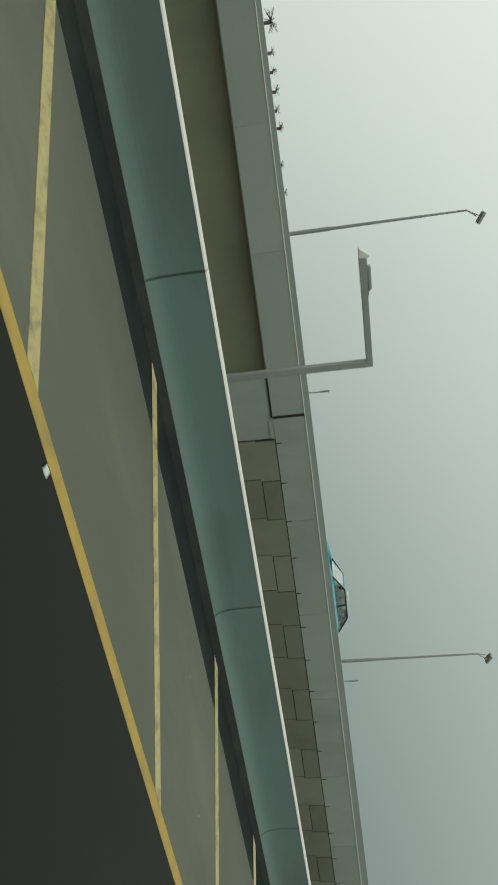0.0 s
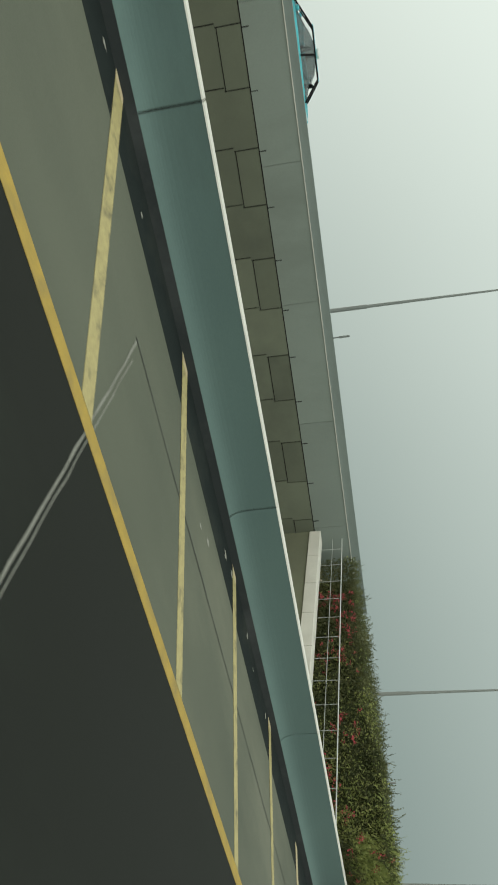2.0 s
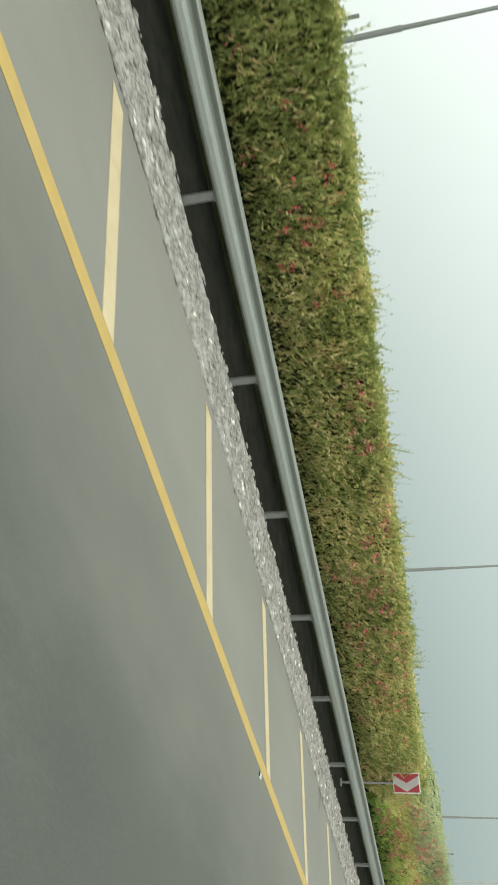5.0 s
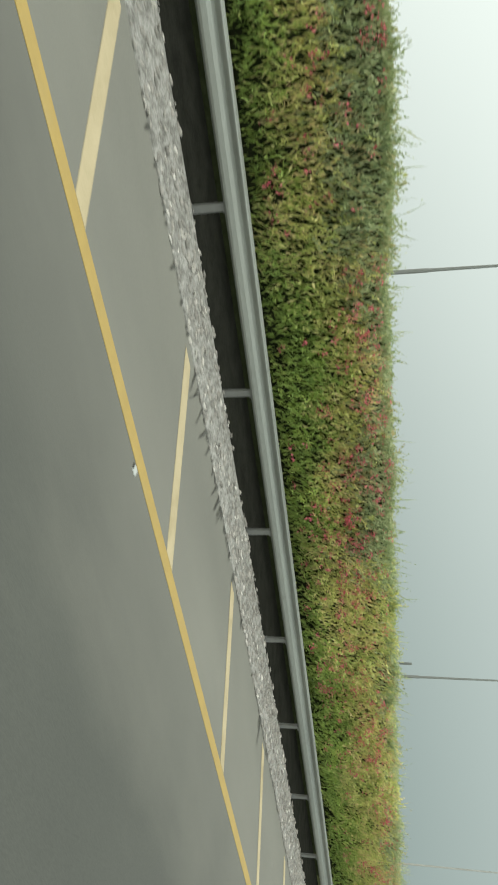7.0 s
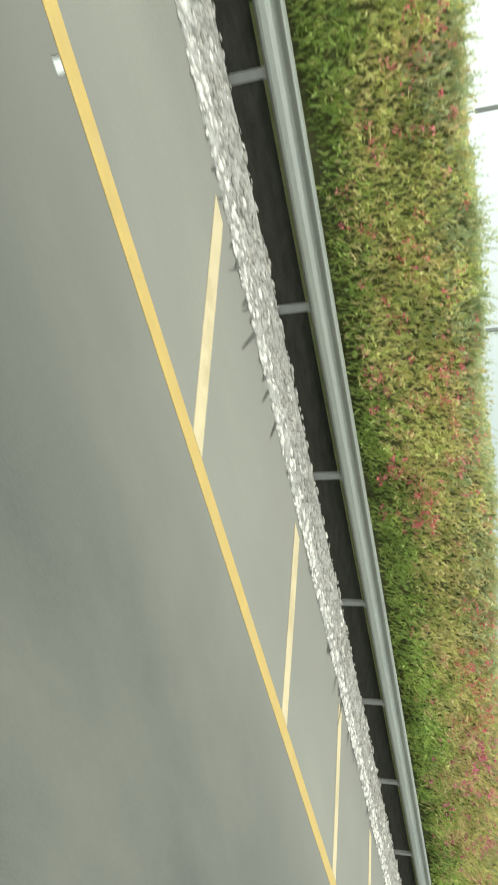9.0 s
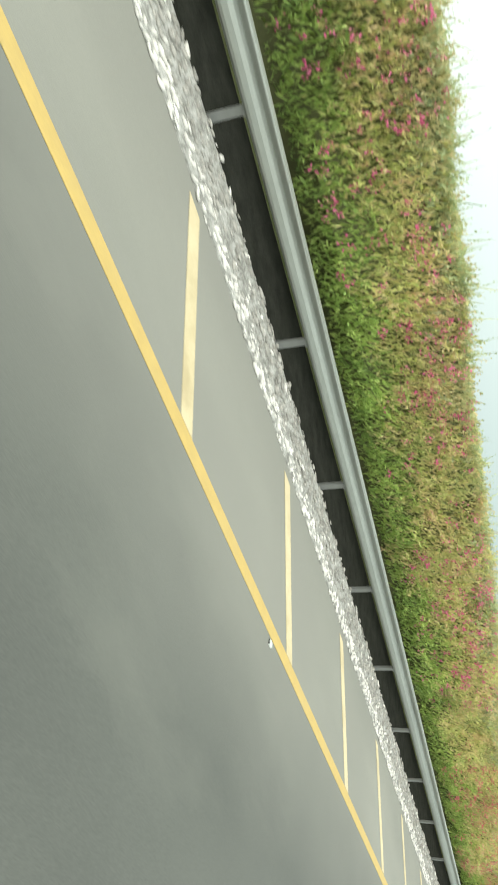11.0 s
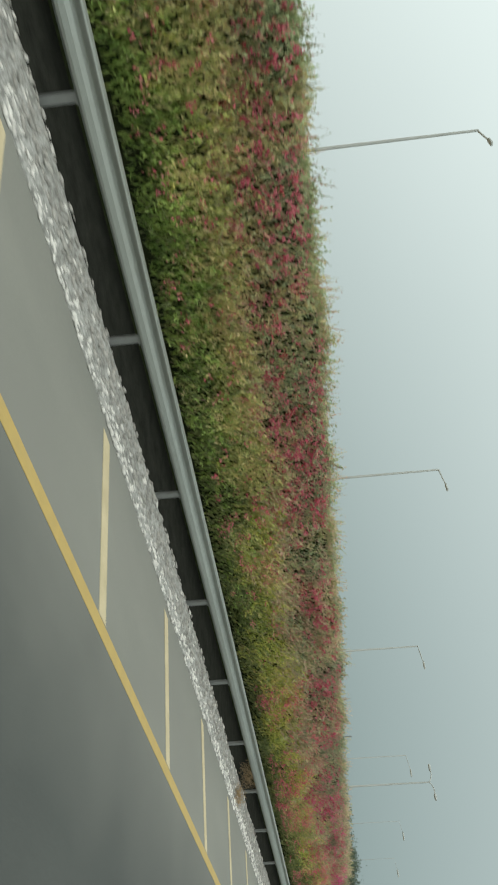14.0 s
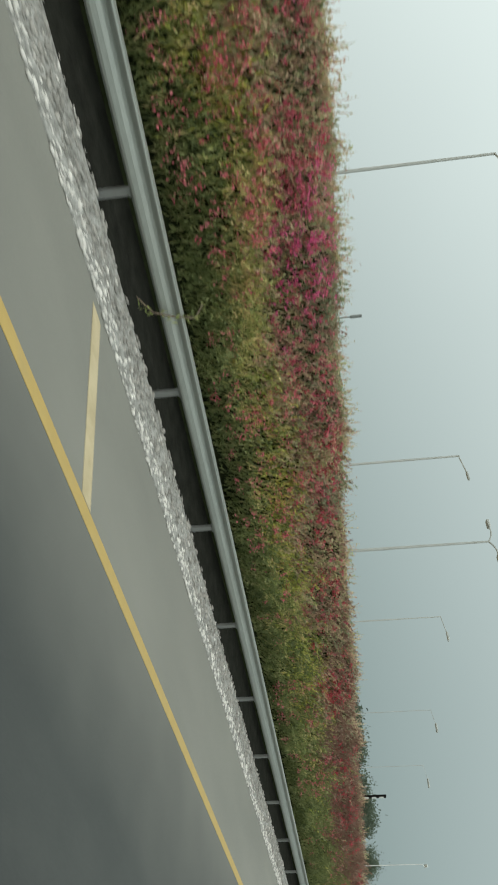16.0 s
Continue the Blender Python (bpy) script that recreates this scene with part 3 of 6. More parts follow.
for a, b in zip(JOINTS, JOINTS[1:]):
    seg = thing("barrier_segment", "teal-grey painted concrete barrier segment with a pale top edge", "barrier", group="concrete barrier")
    bm = bm_new()
    sweep(bm, [*FACE, (8.79, 0.868), (8.90, 0.122)], [a + 0.012, (a + b) / 2, b - 0.012])
    part("body", bm, BARRIER, seg)
    # the sky light on the barrier top is put into a paler colour
    bm = bm_new()
    sweep(bm, [(8.578, 0.870), (8.590, 0.890), (8.77, 0.890), (8.788, 0.870)], [a + 0.012, (a + b) / 2, b - 0.012])
    part("top_edge", bm, BARRIER_TOP, seg, "top edge, pale with the sky light put into its colour")
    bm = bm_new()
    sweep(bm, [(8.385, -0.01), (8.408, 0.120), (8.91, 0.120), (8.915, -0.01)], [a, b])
    part("base", bm, DARK_BASE, seg, "near-black base")
    bm = bm_new()
    sweep(bm, [*((y + 0.022, z - 0.004) for y, z in FACE), (8.78, 0.858), (8.88, 0.13)], [b - 0.0115, b + 0.0115])
    part("joint_filler", bm, JOINT, seg, "dark joint filler")

# ---------------------------------------------------------------- far side: bridge, retaining wall
def along_wall(name, x0, x1, d0, d1, z0, z1, mat, label="", category="", kind="structure", rise0=0.006, rise1=0.006, parent=None, n=6):
    """A block that follows the slanting wall between two x; d is the depth behind its face; z rises slowly with x."""
    bm = bm_new()
    rings = []
    for i in range(n + 1):
        x = x0 + (x1 - x0) * i / n
        y = wall_y(x)
        rings.append([bm.verts.new((x, y + d, z)) for d, z in ((d0, z0 + rise0 * (x - 3)), (d0, z1 + rise1 * (x - 3)), (d1, z1 + rise1 * (x - 3)), (d1, z0 + rise0 * (x - 3)))])
    for a_, b_ in zip(rings, rings[1:]):
        for i in range(4):
            j = (i + 1) % 4
            bm.faces.new((a_[i], b_[i], b_[j], a_[j]))
    bm.faces.new(rings[0])
    bm.faces.new(rings[-1][::-1])
    bmesh.ops.recalc_face_normals(bm, faces=bm.faces)
    ob = part(name, bm, mat, parent)
    return tagged(ob, label, category, kind=kind) if parent is None else ob


parapet = thing("wall_parapet", "grey cast concrete parapet with a darker coping", "parapet", kind="structure")
cuts = [-66 + 4.0 * i for i in range(18)]
cuts[-1] = 3.84
for a, b in zip(cuts, cuts[1:]):
    along_wall("bridge_block", a + 0.004, b - 0.004, 0.0, 0.35, 0.02, 1.22, CONCRETE, parent=parapet, rise1=0.008, n=2)
cuts = [3.95, 8.2, 12.5, 16.8, 21.1, 25.4, 29.75, 34.0]
for a, b in zip(cuts, cuts[1:]):
    along_wall("block", a + 0.006, b - 0.006, 0.0, 0.35, 0.02, 1.22, CONCRETE, parent=parapet, rise1=0.008, n=2)
along_wall("coping", -66, 34.0, 0.07, 0.33, 1.225, 1.44, COPING_GREY, parent=parapet, rise0=0.008, rise1=0.012)
along_wall("ledge", -66, 34.0, -0.02, 0.10, 1.208, 1.232, WHITE_COPING, parent=parapet, rise0=0.008, rise1=0.008)
along_wall("movement_joint", 3.838, 3.957, 0.03, 0.33, 0.03, 1.2, JOINT, parent=parapet, rise1=0.008, n=1)
# dark strip in place of the shadow below the bridge block
along_wall("shadow_strip", 2.4, 3.9, 0.02, 0.3, -0.055, 0.018, JOINT, parent=parapet, n=2)
# drip notches at the parapet's foot
for i in range(16):
    x = 4.9 + 1.635 * i
    along_wall("notch", x, x + 0.03, -0.012, 0.02, 0.0, 0.22, JOINT, parent=parapet, n=1)
along_wall("deck_soffit", -66, 3.72, 0.3, 12.0, -0.06, 0.015, CONCRETE, "shaded concrete underside of the bridge deck", "bridge deck")
along_wall("bridge_deck", -66, 34.0, 0.36, 15.0, 0.02, 0.34, ASPHALT, "asphalt deck of the road behind the parapet", "road")
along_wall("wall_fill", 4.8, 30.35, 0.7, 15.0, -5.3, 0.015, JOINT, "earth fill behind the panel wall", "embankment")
along_wall("abutment", 2.4, 4.72, 0.06, 14.0, -5.3, 0.015, CONCRETE, "pale concrete bridge abutment", "abutment")
along_wall("bearing_shelf", 3.98, 4.72, 0.02, 0.06, -0.16, 0.012, CONCRETE, "concrete bearing shelf of the abutment", "abutment")
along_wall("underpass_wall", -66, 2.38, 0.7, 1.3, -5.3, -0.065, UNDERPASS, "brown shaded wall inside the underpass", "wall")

panel_wall = thing("panel_wall", "retaining wall of stepped precast concrete panels with dark joints", "retaining wall", kind="structure")
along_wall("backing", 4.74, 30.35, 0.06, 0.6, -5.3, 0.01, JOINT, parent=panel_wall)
COLS = [4.74 + 1.637 * i for i in range(17)]
COLS[-1] = 30.35
for k, (a, b) in enumerate(zip(COLS, COLS[1:])):
    zs = [-5.2, -3.75, -2.2, -0.72, 0.0] if k % 2 else [-5.2, -4.45, -2.95, -1.55, 0.0]
    for j, (z0, z1) in enumerate(zip(zs, zs[1:])):
        bm = bm_new()
        g_ = 0.017
        za, zb = z0 + g_, z1 - g_
        step = -0.76
        lo, hi = -0.05, 0.05
        if za < step < zb:
            outline = [(a + g_ + lo, za), (b - g_ + lo, za), (b - g_ + lo, step), (b - g_ + hi, step), (b - g_ + hi, zb), (a + g_ + hi, zb), (a + g_ + hi, step), (a + g_ + lo, step)]
        else:
            s_ = hi if za > step else lo
            outline = [(a + g_ + s_, za), (b - g_ + s_, za), (b - g_ + s_, zb), (a + g_ + s_, zb)]
        if k == 0:
            outline = [(max(x, a + g_), z) for x, z in outline]
        if k == len(COLS) - 2:
            outline = [(min(x, b - 0.004), z) for x, z in outline]
        front = [bm.verts.new((x, wall_y(x) + 0.005, z + 0.006 * (x - 3))) for x, z in outline]
        back = [bm.verts.new((v.co.x, v.co.y + 0.05, v.co.z)) for v in front]
        bm.faces.new(front)
        for i in range(len(front)):
            i2 = (i + 1) % len(front)
            bm.faces.new((front[i], back[i], back[i2], front[i2]))
        bmesh.ops.recalc_face_normals(bm, faces=bm.faces)
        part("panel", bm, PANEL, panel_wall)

# head wall that closes the underpass, with white coping blocks and a pipe railing
head_wall = thing("head_wall", "panelled head wall of the underpass with white coping blocks", "retaining wall", kind="structure")
# wall face in the darker render: its shade is put into the colour
bm = bm_new()
box(bm, 29.9, 30.35, 9.05, 20.6, -5.2, 0.02)
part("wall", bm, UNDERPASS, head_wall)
for i in range(8):
    y1 = 20.55 - 1.42 * i
    z1 = 0.40 - 0.062 * i
    bm = bm_new()
    tilt = Matrix(((1, 0, 0, 0), (0, 1, 0, 0), (0, 0.0437, 1, -0.0437 * y1), (0, 0, 0, 1)))
    box(bm, 29.84, 30.45, y1 - 1.408, y1, z1 - 0.42, z1, 0.012, tilt)
    part("coping_block", bm, WHITE_COPING, head_wall)
railing = thing("pipe_railing", "pale steel pipe railing on the head wall coping", "railing")


def rail_z(y):
    return 0.78 + (y - 9.58) * (1.18 - 0.78) / 10.75


for f_, nm in ((1.0, "top_rail"), (0.55, "middle_rail")):
    bm = bm_new()
    tube(bm, (30.2, 9.3, -0.12 + (rail_z(9.3) + 0.12) * f_), (30.2, 20.4, 0.4 + (rail_z(20.4) - 0.4) * f_), 0.017 if f_ == 1.0 else 0.010)
    part(nm, bm, POLE_PALE if f_ == 1.0 else POLE_MID, railing)
for i in range(13):
    y = 9.5 + 0.86 * i
    bm = bm_new()
    tube(bm, (30.2, y, -0.15 + 0.045 * (y - 9.5)), (30.2, y, rail_z(y)), 0.010)
    part("post", bm, POLE_MID, railing)

# pale splashes of dried mortar on the shoulder and in the gutter
splash = thing("mortar_splash", "small pale splashes of dried mortar on the asphalt", "stain", kind="structure")
for x, y, r in ((8.7, 6.59, 0.13), (8.95, 6.75, 0.05), (9.5, 7.31, 0.12), (9.3, 7.2, 0.05), (13.1, 8.15, 0.07), (14.9, 8.0, 0.05), (19.0, 7.2, 0.06), (19.4, 7.35, 0.09), (20.3, 8.1, 0.1), (20.8, 8.2, 0.08), (22.3, 8.25, 0.09), (23.0, 8.1, 0.06), (24.4, 8.2, 0.08), (3.1, 6.3, 0.03), (1.9, 5.9, 0.03), (2.6, 5.4, 0.025), (0.4, 6.9, 0.03), (5.6, 6.2, 0.03), (80.9, 6.0, 0.06)):
    bm = bm_new()
    ring = [bm.verts.new((x + math.cos(6.2832 * k / 11) * r * random.uniform(0.35, 1.2), y + math.sin(6.2832 * k / 11) * r * random.uniform(0.3, 0.8), 0.004)) for k in range(11)]
    bm.faces.new(ring)
    part("splash", bm, SPLASH, splash)

# ---------------------------------------------------------------- guard rail
rail = thing("guard_rail", "galvanised steel w-beam guard rail on steel posts", "guard rail", kind="structure")
W = [(0.0, 0.0), (0.045, 0.012), (0.075, 0.04), (0.082, 0.07), (0.075, 0.13), (0.055, 0.175), (0.022, 0.205), (0.024, 0.218), (0.062, 0.262), (0.07, 0.28), (0.062, 0.302), (0.0, 0.31)]
prof = [(RAIL_Y - d, RAIL_TOP - 0.31 + z) for d, z in W] + [(RAIL_Y - d + 0.006, RAIL_TOP - 0.31 + z) for d, z in reversed(W)]
x = 32.3
while x < 330:
    bm = bm_new()
    sweep(bm, [(y + 0.004 * (round(x) % 2), z) for y, z in prof], [x, x + 4.33])
    part("beam", bm, GALV, rail, smooth=False)
    x += 4.32
bm = bm_new()
box(bm, -0.05, 0.05, 0.012, 0.07, -0.1, 0.74, 0.006)
box(bm, -0.06, 0.06, -0.012, 0.02, 0.46, 0.76, 0.004)
post_mesh = mesh_of("post", bm, GALV_POST)
POSTS = [33.1 + 0.95 * i for i in range(8)] + [33.08 + 2.565 * i for i in range(3, 28)] + [105.14, 107.89, 110.7, 113.6, 116.5] + [116.5 + 2.685 * i for i in range(1, 6)] + [132.66 + 2.934 * i for i in range(67)]
for x in POSTS:
    p = new("post", post_mesh)
    p.parent = rail
    p.location = (x, RAIL_Y, 0)

# ---------------------------------------------------------------- rubble stone edging between the road and the guard rail
edging = thing("stone_edging", "pale limestone rubble set in mortar along the road edge", "stone edging", kind="structure")
bm = bm_new()
sweep(bm, [(7.0, -0.05), (7.02, 0.015), (7.35, 0.06), (7.66, 0.13), (7.74, 0.11), (7.78, -0.05)], [34.2 + 1.5 * i for i in range(200)])
part("mortar_bed", bm, MORTAR, edging)
ROCKS, PALE_ROCKS = [], []
for k in range(6):
    bm = bm_new()
    bmesh.ops.create_icosphere(bm, subdivisions=1, radius=1.0)
    for v in bm.verts:
        v.co *= random.uniform(0.58, 1.2)
        v.co.z *= 0.36
        v.co.y *= 0.7
        v.co.x *= 1.35
    bmesh.ops.triangulate(bm, faces=bm.faces)
    ROCKS.append(mesh_of("stone", bm.copy(), STONE))
    PALE_ROCKS.append(mesh_of("stone", bm, STONE_PALE))


def stone_place():
    u = random.random()
    y = 7.0 + 0.72 * u
    return y, (0.0 + 0.13 * u ** 1.2), 0.020 + 0.048 * random.random() ** 1.8


for i in range(290):
    x = random.uniform(66.5, 74.0) if i < 150 else random.uniform(168.0, 175.0)
    y, z, r = stone_place()
    o = new("stone", (PALE_ROCKS if x > 85 and y < 7.25 or i % 13 == 0 else ROCKS)[i % 6])
    o.parent = edging
    o.location = (x, y, z + 0.2 * r)
    o.rotation_euler = (random.uniform(-0.4, 0.4), random.uniform(-0.4, 0.4), random.gauss(0, 0.5) + 3.14 * (i % 2))
    o.scale = (r, r, r)

# the stones beyond, joined
rng = np.random.default_rng(3)
shapes = []
for me in ROCKS:
    co = np.empty(len(me.vertices) * 3)
    me.vertices.foreach_get("co", co)
    shapes.append((co.reshape(-1, 3), np.array([p.vertices[:] for p in me.polygons])))
heaps = {False: ([], []), True: ([], [])}
for i in range(31500):
    x = rng.uniform(34.2, 300.0) if i > 28000 else rng.uniform(34.2, 205.0)
    if 66.5 < x < 74.0 and i % 2:
        continue
    y, z, r = stone_place()
    co, fc = shapes[i % 6]
    a = rng.normal() * 0.5 + 3.14 * (i % 2)
    c_, s_ = math.cos(a), math.sin(a)
    pts3 = co * r
    verts_, faces_ = heaps[(x > 85 and y < 7.25) or i % 13 == 0]
    faces_.append(fc + len(verts_) * len(co))
    verts_.append(np.stack([pts3[:, 0] * c_ - pts3[:, 1] * s_ + x, pts3[:, 0] * s_ + pts3[:, 1] * c_ + y, pts3[:, 2] + z + 0.2 * r], 1))


def mesh_from_arrays(name, v, f, mat):
    me = bpy.data.meshes.new(name)
    k = f.shape[1]
    me.vertices.add(len(v))
    me.vertices.foreach_set("co", v.astype(np.float32).ravel())
    me.loops.add(f.size)
    me.loops.foreach_set("vertex_index", f.astype(np.int32).ravel())
    me.polygons.add(len(f))
    me.polygons.foreach_set("loop_start", np.arange(0, f.size, k, dtype=np.int32))
    me.polygons.foreach_set("loop_total", np.full(len(f), k, dtype=np.int32))
    me.update(calc_edges=True)
    me.materials.append(mat)
    return me


for pale, (verts_, faces_) in heaps.items():
    o = new("rubble", mesh_from_arrays("rubble", np.concatenate(verts_), np.concatenate(faces_), STONE_PALE if pale else STONE))
    o.parent = edging
    tagged(o, kind="stuff")

# dark streaks of washed-out dirt running from the stones onto the road
stain = thing("dirt_streaks", "dark feathery streaks of washed-out dirt on the road edge", "stain", kind="structure")
bm = bm_new()
x = 58.0
while x < 112.0:
    reach = min(0.55, random.expovariate(7.0)) * (0.4 + 0.6 * max(0.0, math.sin(x * 0.9) + 0.4))
    w = random.uniform(0.03, 0.09)
    lean = random.uniform(-0.5, 0.1) * reach
    quad(bm, (x, 7.06, 0.012), (x + w, 7.06, 0.012), (x + w * 0.8 + lean, 7.03 - reach, 0.012), (x + w * 0.6 + lean, 7.03 - reach, 0.012))
    x += w + random.expovariate(14.0)
part("streak", bm, STREAK, stain)

# ---------------------------------------------------------------- hedge: bougainvillea bank behind the rail
def rough(x, z, size, seed):
    """Irregular lumps between -1 and 1, about size metres wide: smooth noise on a lattice of random values."""
    x, z = np.asarray(x, float) / size + 311.7 * seed, np.asarray(z, float) / size + 57.3 * seed
    i, j = np.floor(x), np.floor(z)
    u, v = x - i, z - j
    u, v = u * u * (3 - 2 * u), v * v * (3 - 2 * v)

    def value(a, b):
        h = np.sin(a * 127.1 + b * 311.7 + seed * 74.7) * 43758.5453
        return h - np.floor(h)

    low = value(i, j) * (1 - u) + value(i + 1, j) * u
    high = value(i, j + 1) * (1 - u) + value(i + 1, j + 1) * u
    return 2 * (low * (1 - v) + high * v) - 1


def hedge_top(x):
    return np.interp(x, [29, 50, 62, 67, 80, 100, 128, 134.3, 136.2, 137.5, 142.0, 143.2, 145, 149, 153, 160, 166, 185, 200, 240],
                     [1.98, 2.0, 2.05, 2.40, 2.32, 2.40, 2.52, 2.54, 2.38, 2.25, 2.25, 2.66, 2.78, 2.84, 2.89, 2.95, 2.96, 2.84, 2.72, 2.7])


def tier_top(x):
    """Height of the lower, yellower shrubs in front; the redder ones behind rise above them."""
    return np.interp(x, [29, 60, 139, 143, 160, 172, 185, 240], [9, 9, 9, 1.75, 1.7, 1.6, 1.9, 2.0])


def leaves(name, c, d, length, width, mat, parent, rng_, kind="stuff"):
    """Leaves as four-cornered blades folded a little along the middle: c their centres, d their directions."""
    n = len(c)
    d = d / np.linalg.norm(d, axis=1, keepdims=True)
    s = np.cross(d, rng_.normal(size=(n, 3)))
    s /= np.linalg.norm(s, axis=1, keepdims=True) + 1e-9
    up = np.cross(d, s)
    L, Wd = length[:, None], width[:, None]
    v = np.stack([c - d * L / 2, c + s * Wd / 2 + up * Wd * 0.18, c + d * L / 2, c - s * Wd / 2 + up * Wd * 0.18], 1).reshape(-1, 3)
    i0 = np.arange(n)[:, None] * 4
    f = np.concatenate([i0 + np.array([[0, 1, 2]]), i0 + np.array([[0, 2, 3]])])
    ob = new(name, mesh_from_arrays(name, v, f, mat))
    ob.parent = parent
    return tagged(ob, kind=kind)


def crest_z(x):
    return hedge_top(x) + 0.09 * rough(x, 0.0, 1.3, 1) + 0.06 * rough(x, 0.0, 0.4, 2)


def tier_z(x):
    """The ragged line where the front shrubs give way to those behind."""
    return tier_top(x) + 0.38 * rough(x, 0.0, 2.3, 3) + 0.22 * rough(x, 0.0, 0.7, 4)


def front_y(x, z, upper=False):
    """The hedge's face: it leans back, is hollow at its foot, and is broken into clumps."""
    base = 8.86 + 0.15 * z + (0.20 if upper else 0.0) + 0.26 * np.clip((0.95 - np.asarray(z, float)) / 0.45, 0, 1)
    return base - 0.15 * rough(x, z, 1.5, 5) - 0.11 * rough(x, z, 0.5, 6)


def shoots(name, base, way, length, count, leaf, wide, mat, parent, rng_):
    """Leafy shoots: each a row of small leaves along a stem that sets out from base."""
    n = len(base)
    if not n:
        return None
    way = way / np.linalg.norm(way, axis=1, keepdims=True)
    k = np.tile((np.arange(count) + 0.6) / count, n)
    rb, rw, rl = (np.repeat(a, count, 0) for a in (base, way, length))
    c = rb + rw * (rl * k)[:, None] + rng_.normal(size=(n * count, 3)) * 0.018
    c[:, 2] -= 0.10 * rl * k * k
    d = rw + rng_.normal(size=(n * count, 3)) * 0.55
    m = n * count
    le = rng_.uniform(leaf[0], leaf[1], m) * (1.15 - 0.4 * k)
    wd = le * rng_.uniform(wide[0], wide[1], m)
    # the stems themselves
    c = np.concatenate([c, base + way * length[:, None] * 0.5])
    d = np.concatenate([d, way])
    le, wd = np.concatenate([le, length]), np.concatenate([wd, np.full(n, 0.016)])
    return leaves(name, c, d, le, wd, mat, parent, rng_)


def hedge(x0, x1, seed, mats, petals, flowers, label, dense=1.0, big=1.0, inset=0.0):
    """mats: leaves low down, in the middle and near the crest (one tier); flowers: heads per metre (one tier)."""
    rng_ = np.random.default_rng(seed)
    h = thing("hedge", label, "hedge", group="roadside hedge")
    span = x1 - x0
    two = float(tier_top((x0 + x1) / 2)) < 5
    # solid core whose dark colour stands for the shade between the leaves
    bm = bm_new()
    rows = []
    nx = int(span / 0.2) + 1
    for i in range(nx + 1):
        x = x0 + inset + (span - inset) * i / nx
        top = float(crest_z(x)) - 0.03
        tt = min(float(tier_top(x)), top)
        yl = [(9.5, 0.0), (9.45, 0.45)]
        for z in (0.9, tt * 0.8):
            yl.append((float(front_y(x, z)) + 0.26, z))
        if two:
            yl += [(float(front_y(x, tt, True)) + 0.26, tt - 0.05), (float(front_y(x, top, True)) + 0.26, top - 0.06)]
        else:
            yl += [(float(front_y(x, top)) + 0.26, top - 0.08), (float(front_y(x, top)) + 0.6, top)]
        yl += [(11.8, top), (13.4, top - 0.5), (13.8, -0.1)]
        rows.append([bm.verts.new((x, y, z)) for y, z in yl])
    for a, b in zip(rows, rows[1:]):
        for i in range(len(a) - 1):
            bm.faces.new((a[i], b[i], b[i + 1], a[i + 1]))
    bm.faces.new(rows[0])
    bm.faces.new(rows[-1][::-1])
    bmesh.ops.recalc_face_normals(bm, faces=bm.faces)
    tagged(part("shade_core", bm, HAZY_CORE if 85 < x0 < 130 else CORE, h), kind="stuff")

    def face(n, upper, depth):
        """Places on the hedge's face."""
        x = rng_.uniform(x0, x1, n)
        top = crest_z(x)
        tt = np.minimum(tier_z(x) + 0.12 * rng_.normal(size=n), top)
        if upper:
            z = tt - 0.3 + (top - tt + 0.3) * rng_.random(n)
        else:
            z = 0.52 + (tt - 0.52) * rng_.random(n) ** 0.8
        # the crest rounds off
        y = front_y(x, z, upper) + rng_.exponential(depth, n) + 0.22 * np.clip(1 - (top - z) / 0.35, 0, 1) ** 2
        return np.stack([x, y, z], 1)

    def crest(n, back):
        x = rng_.uniform(x0, x1, n)
        top = crest_z(x)
        y = front_y(x, top, two) + 0.15 + rng_.exponential(back, n)
        return np.stack([x, y, top + 0.04 * rng_.normal(size=n) - 0.04 + 0.06 * rough(x, y, 0.45, 8)], 1)

    def ways(n, up=1.1, out=0.5, loose=0.40):
        return rng_.normal(size=(n, 3)) * loose + np.array([-0.05, -out, up])

    def tone(c):
        """0, 1, 2: which of the three leaf tones a place on the front shrubs takes."""
        tops = np.minimum(hedge_top(c[:, 0]), tier_top(c[:, 0]) * 1.12)
        u = c[:, 2] / tops + 0.14 * rough(c[:, 0], c[:, 2], 2.2, 9) + 0.12 * rough(c[:, 0], c[:, 2], 0.6, 10) + 0.08 * rng_.normal(size=len(c))
        k = np.digitize(u, (0.46, 0.88 if len(mats) == 3 or c[0, 0] > 70 else 0.76))
        if len(mats) > 3:
            share = np.interp(c[:, 0], [37, 42, 48, 62.4, 62.6, 84, 104], [-0.3, 0.3, 0.5, 0.75, 0.0, 0.0, 0.75])
            k[share + 0.3 * rough(c[:, 0], c[:, 2], 1.6, 16) + 0.4 * rng_.normal(size=len(c)) > 0.5] += 3
        return k

    def blend(c):
        """The same for the two-tier hedge: green low down, straw and rose above, grey-green behind, withered far on."""
        x, z, n = c[:, 0], c[:, 2], len(c)
        u = (z - np.minimum(tier_top(x), 2.0)) / 0.6 + 0.42 * rough(x, z, 1.7, 9) + 0.38 * rough(x, z, 0.55, 10) + 0.34 * rng_.normal(size=n)
        k = np.array([0, 1, 3, 4])[np.digitize(u, (-1.15, -0.1, 0.65))]
        gilt = np.interp(x, [142, 150, 164, 168, 175, 180, 192], [-0.1, -0.3, 0.0, 0.45, 0.45, 0.15, 0.2])
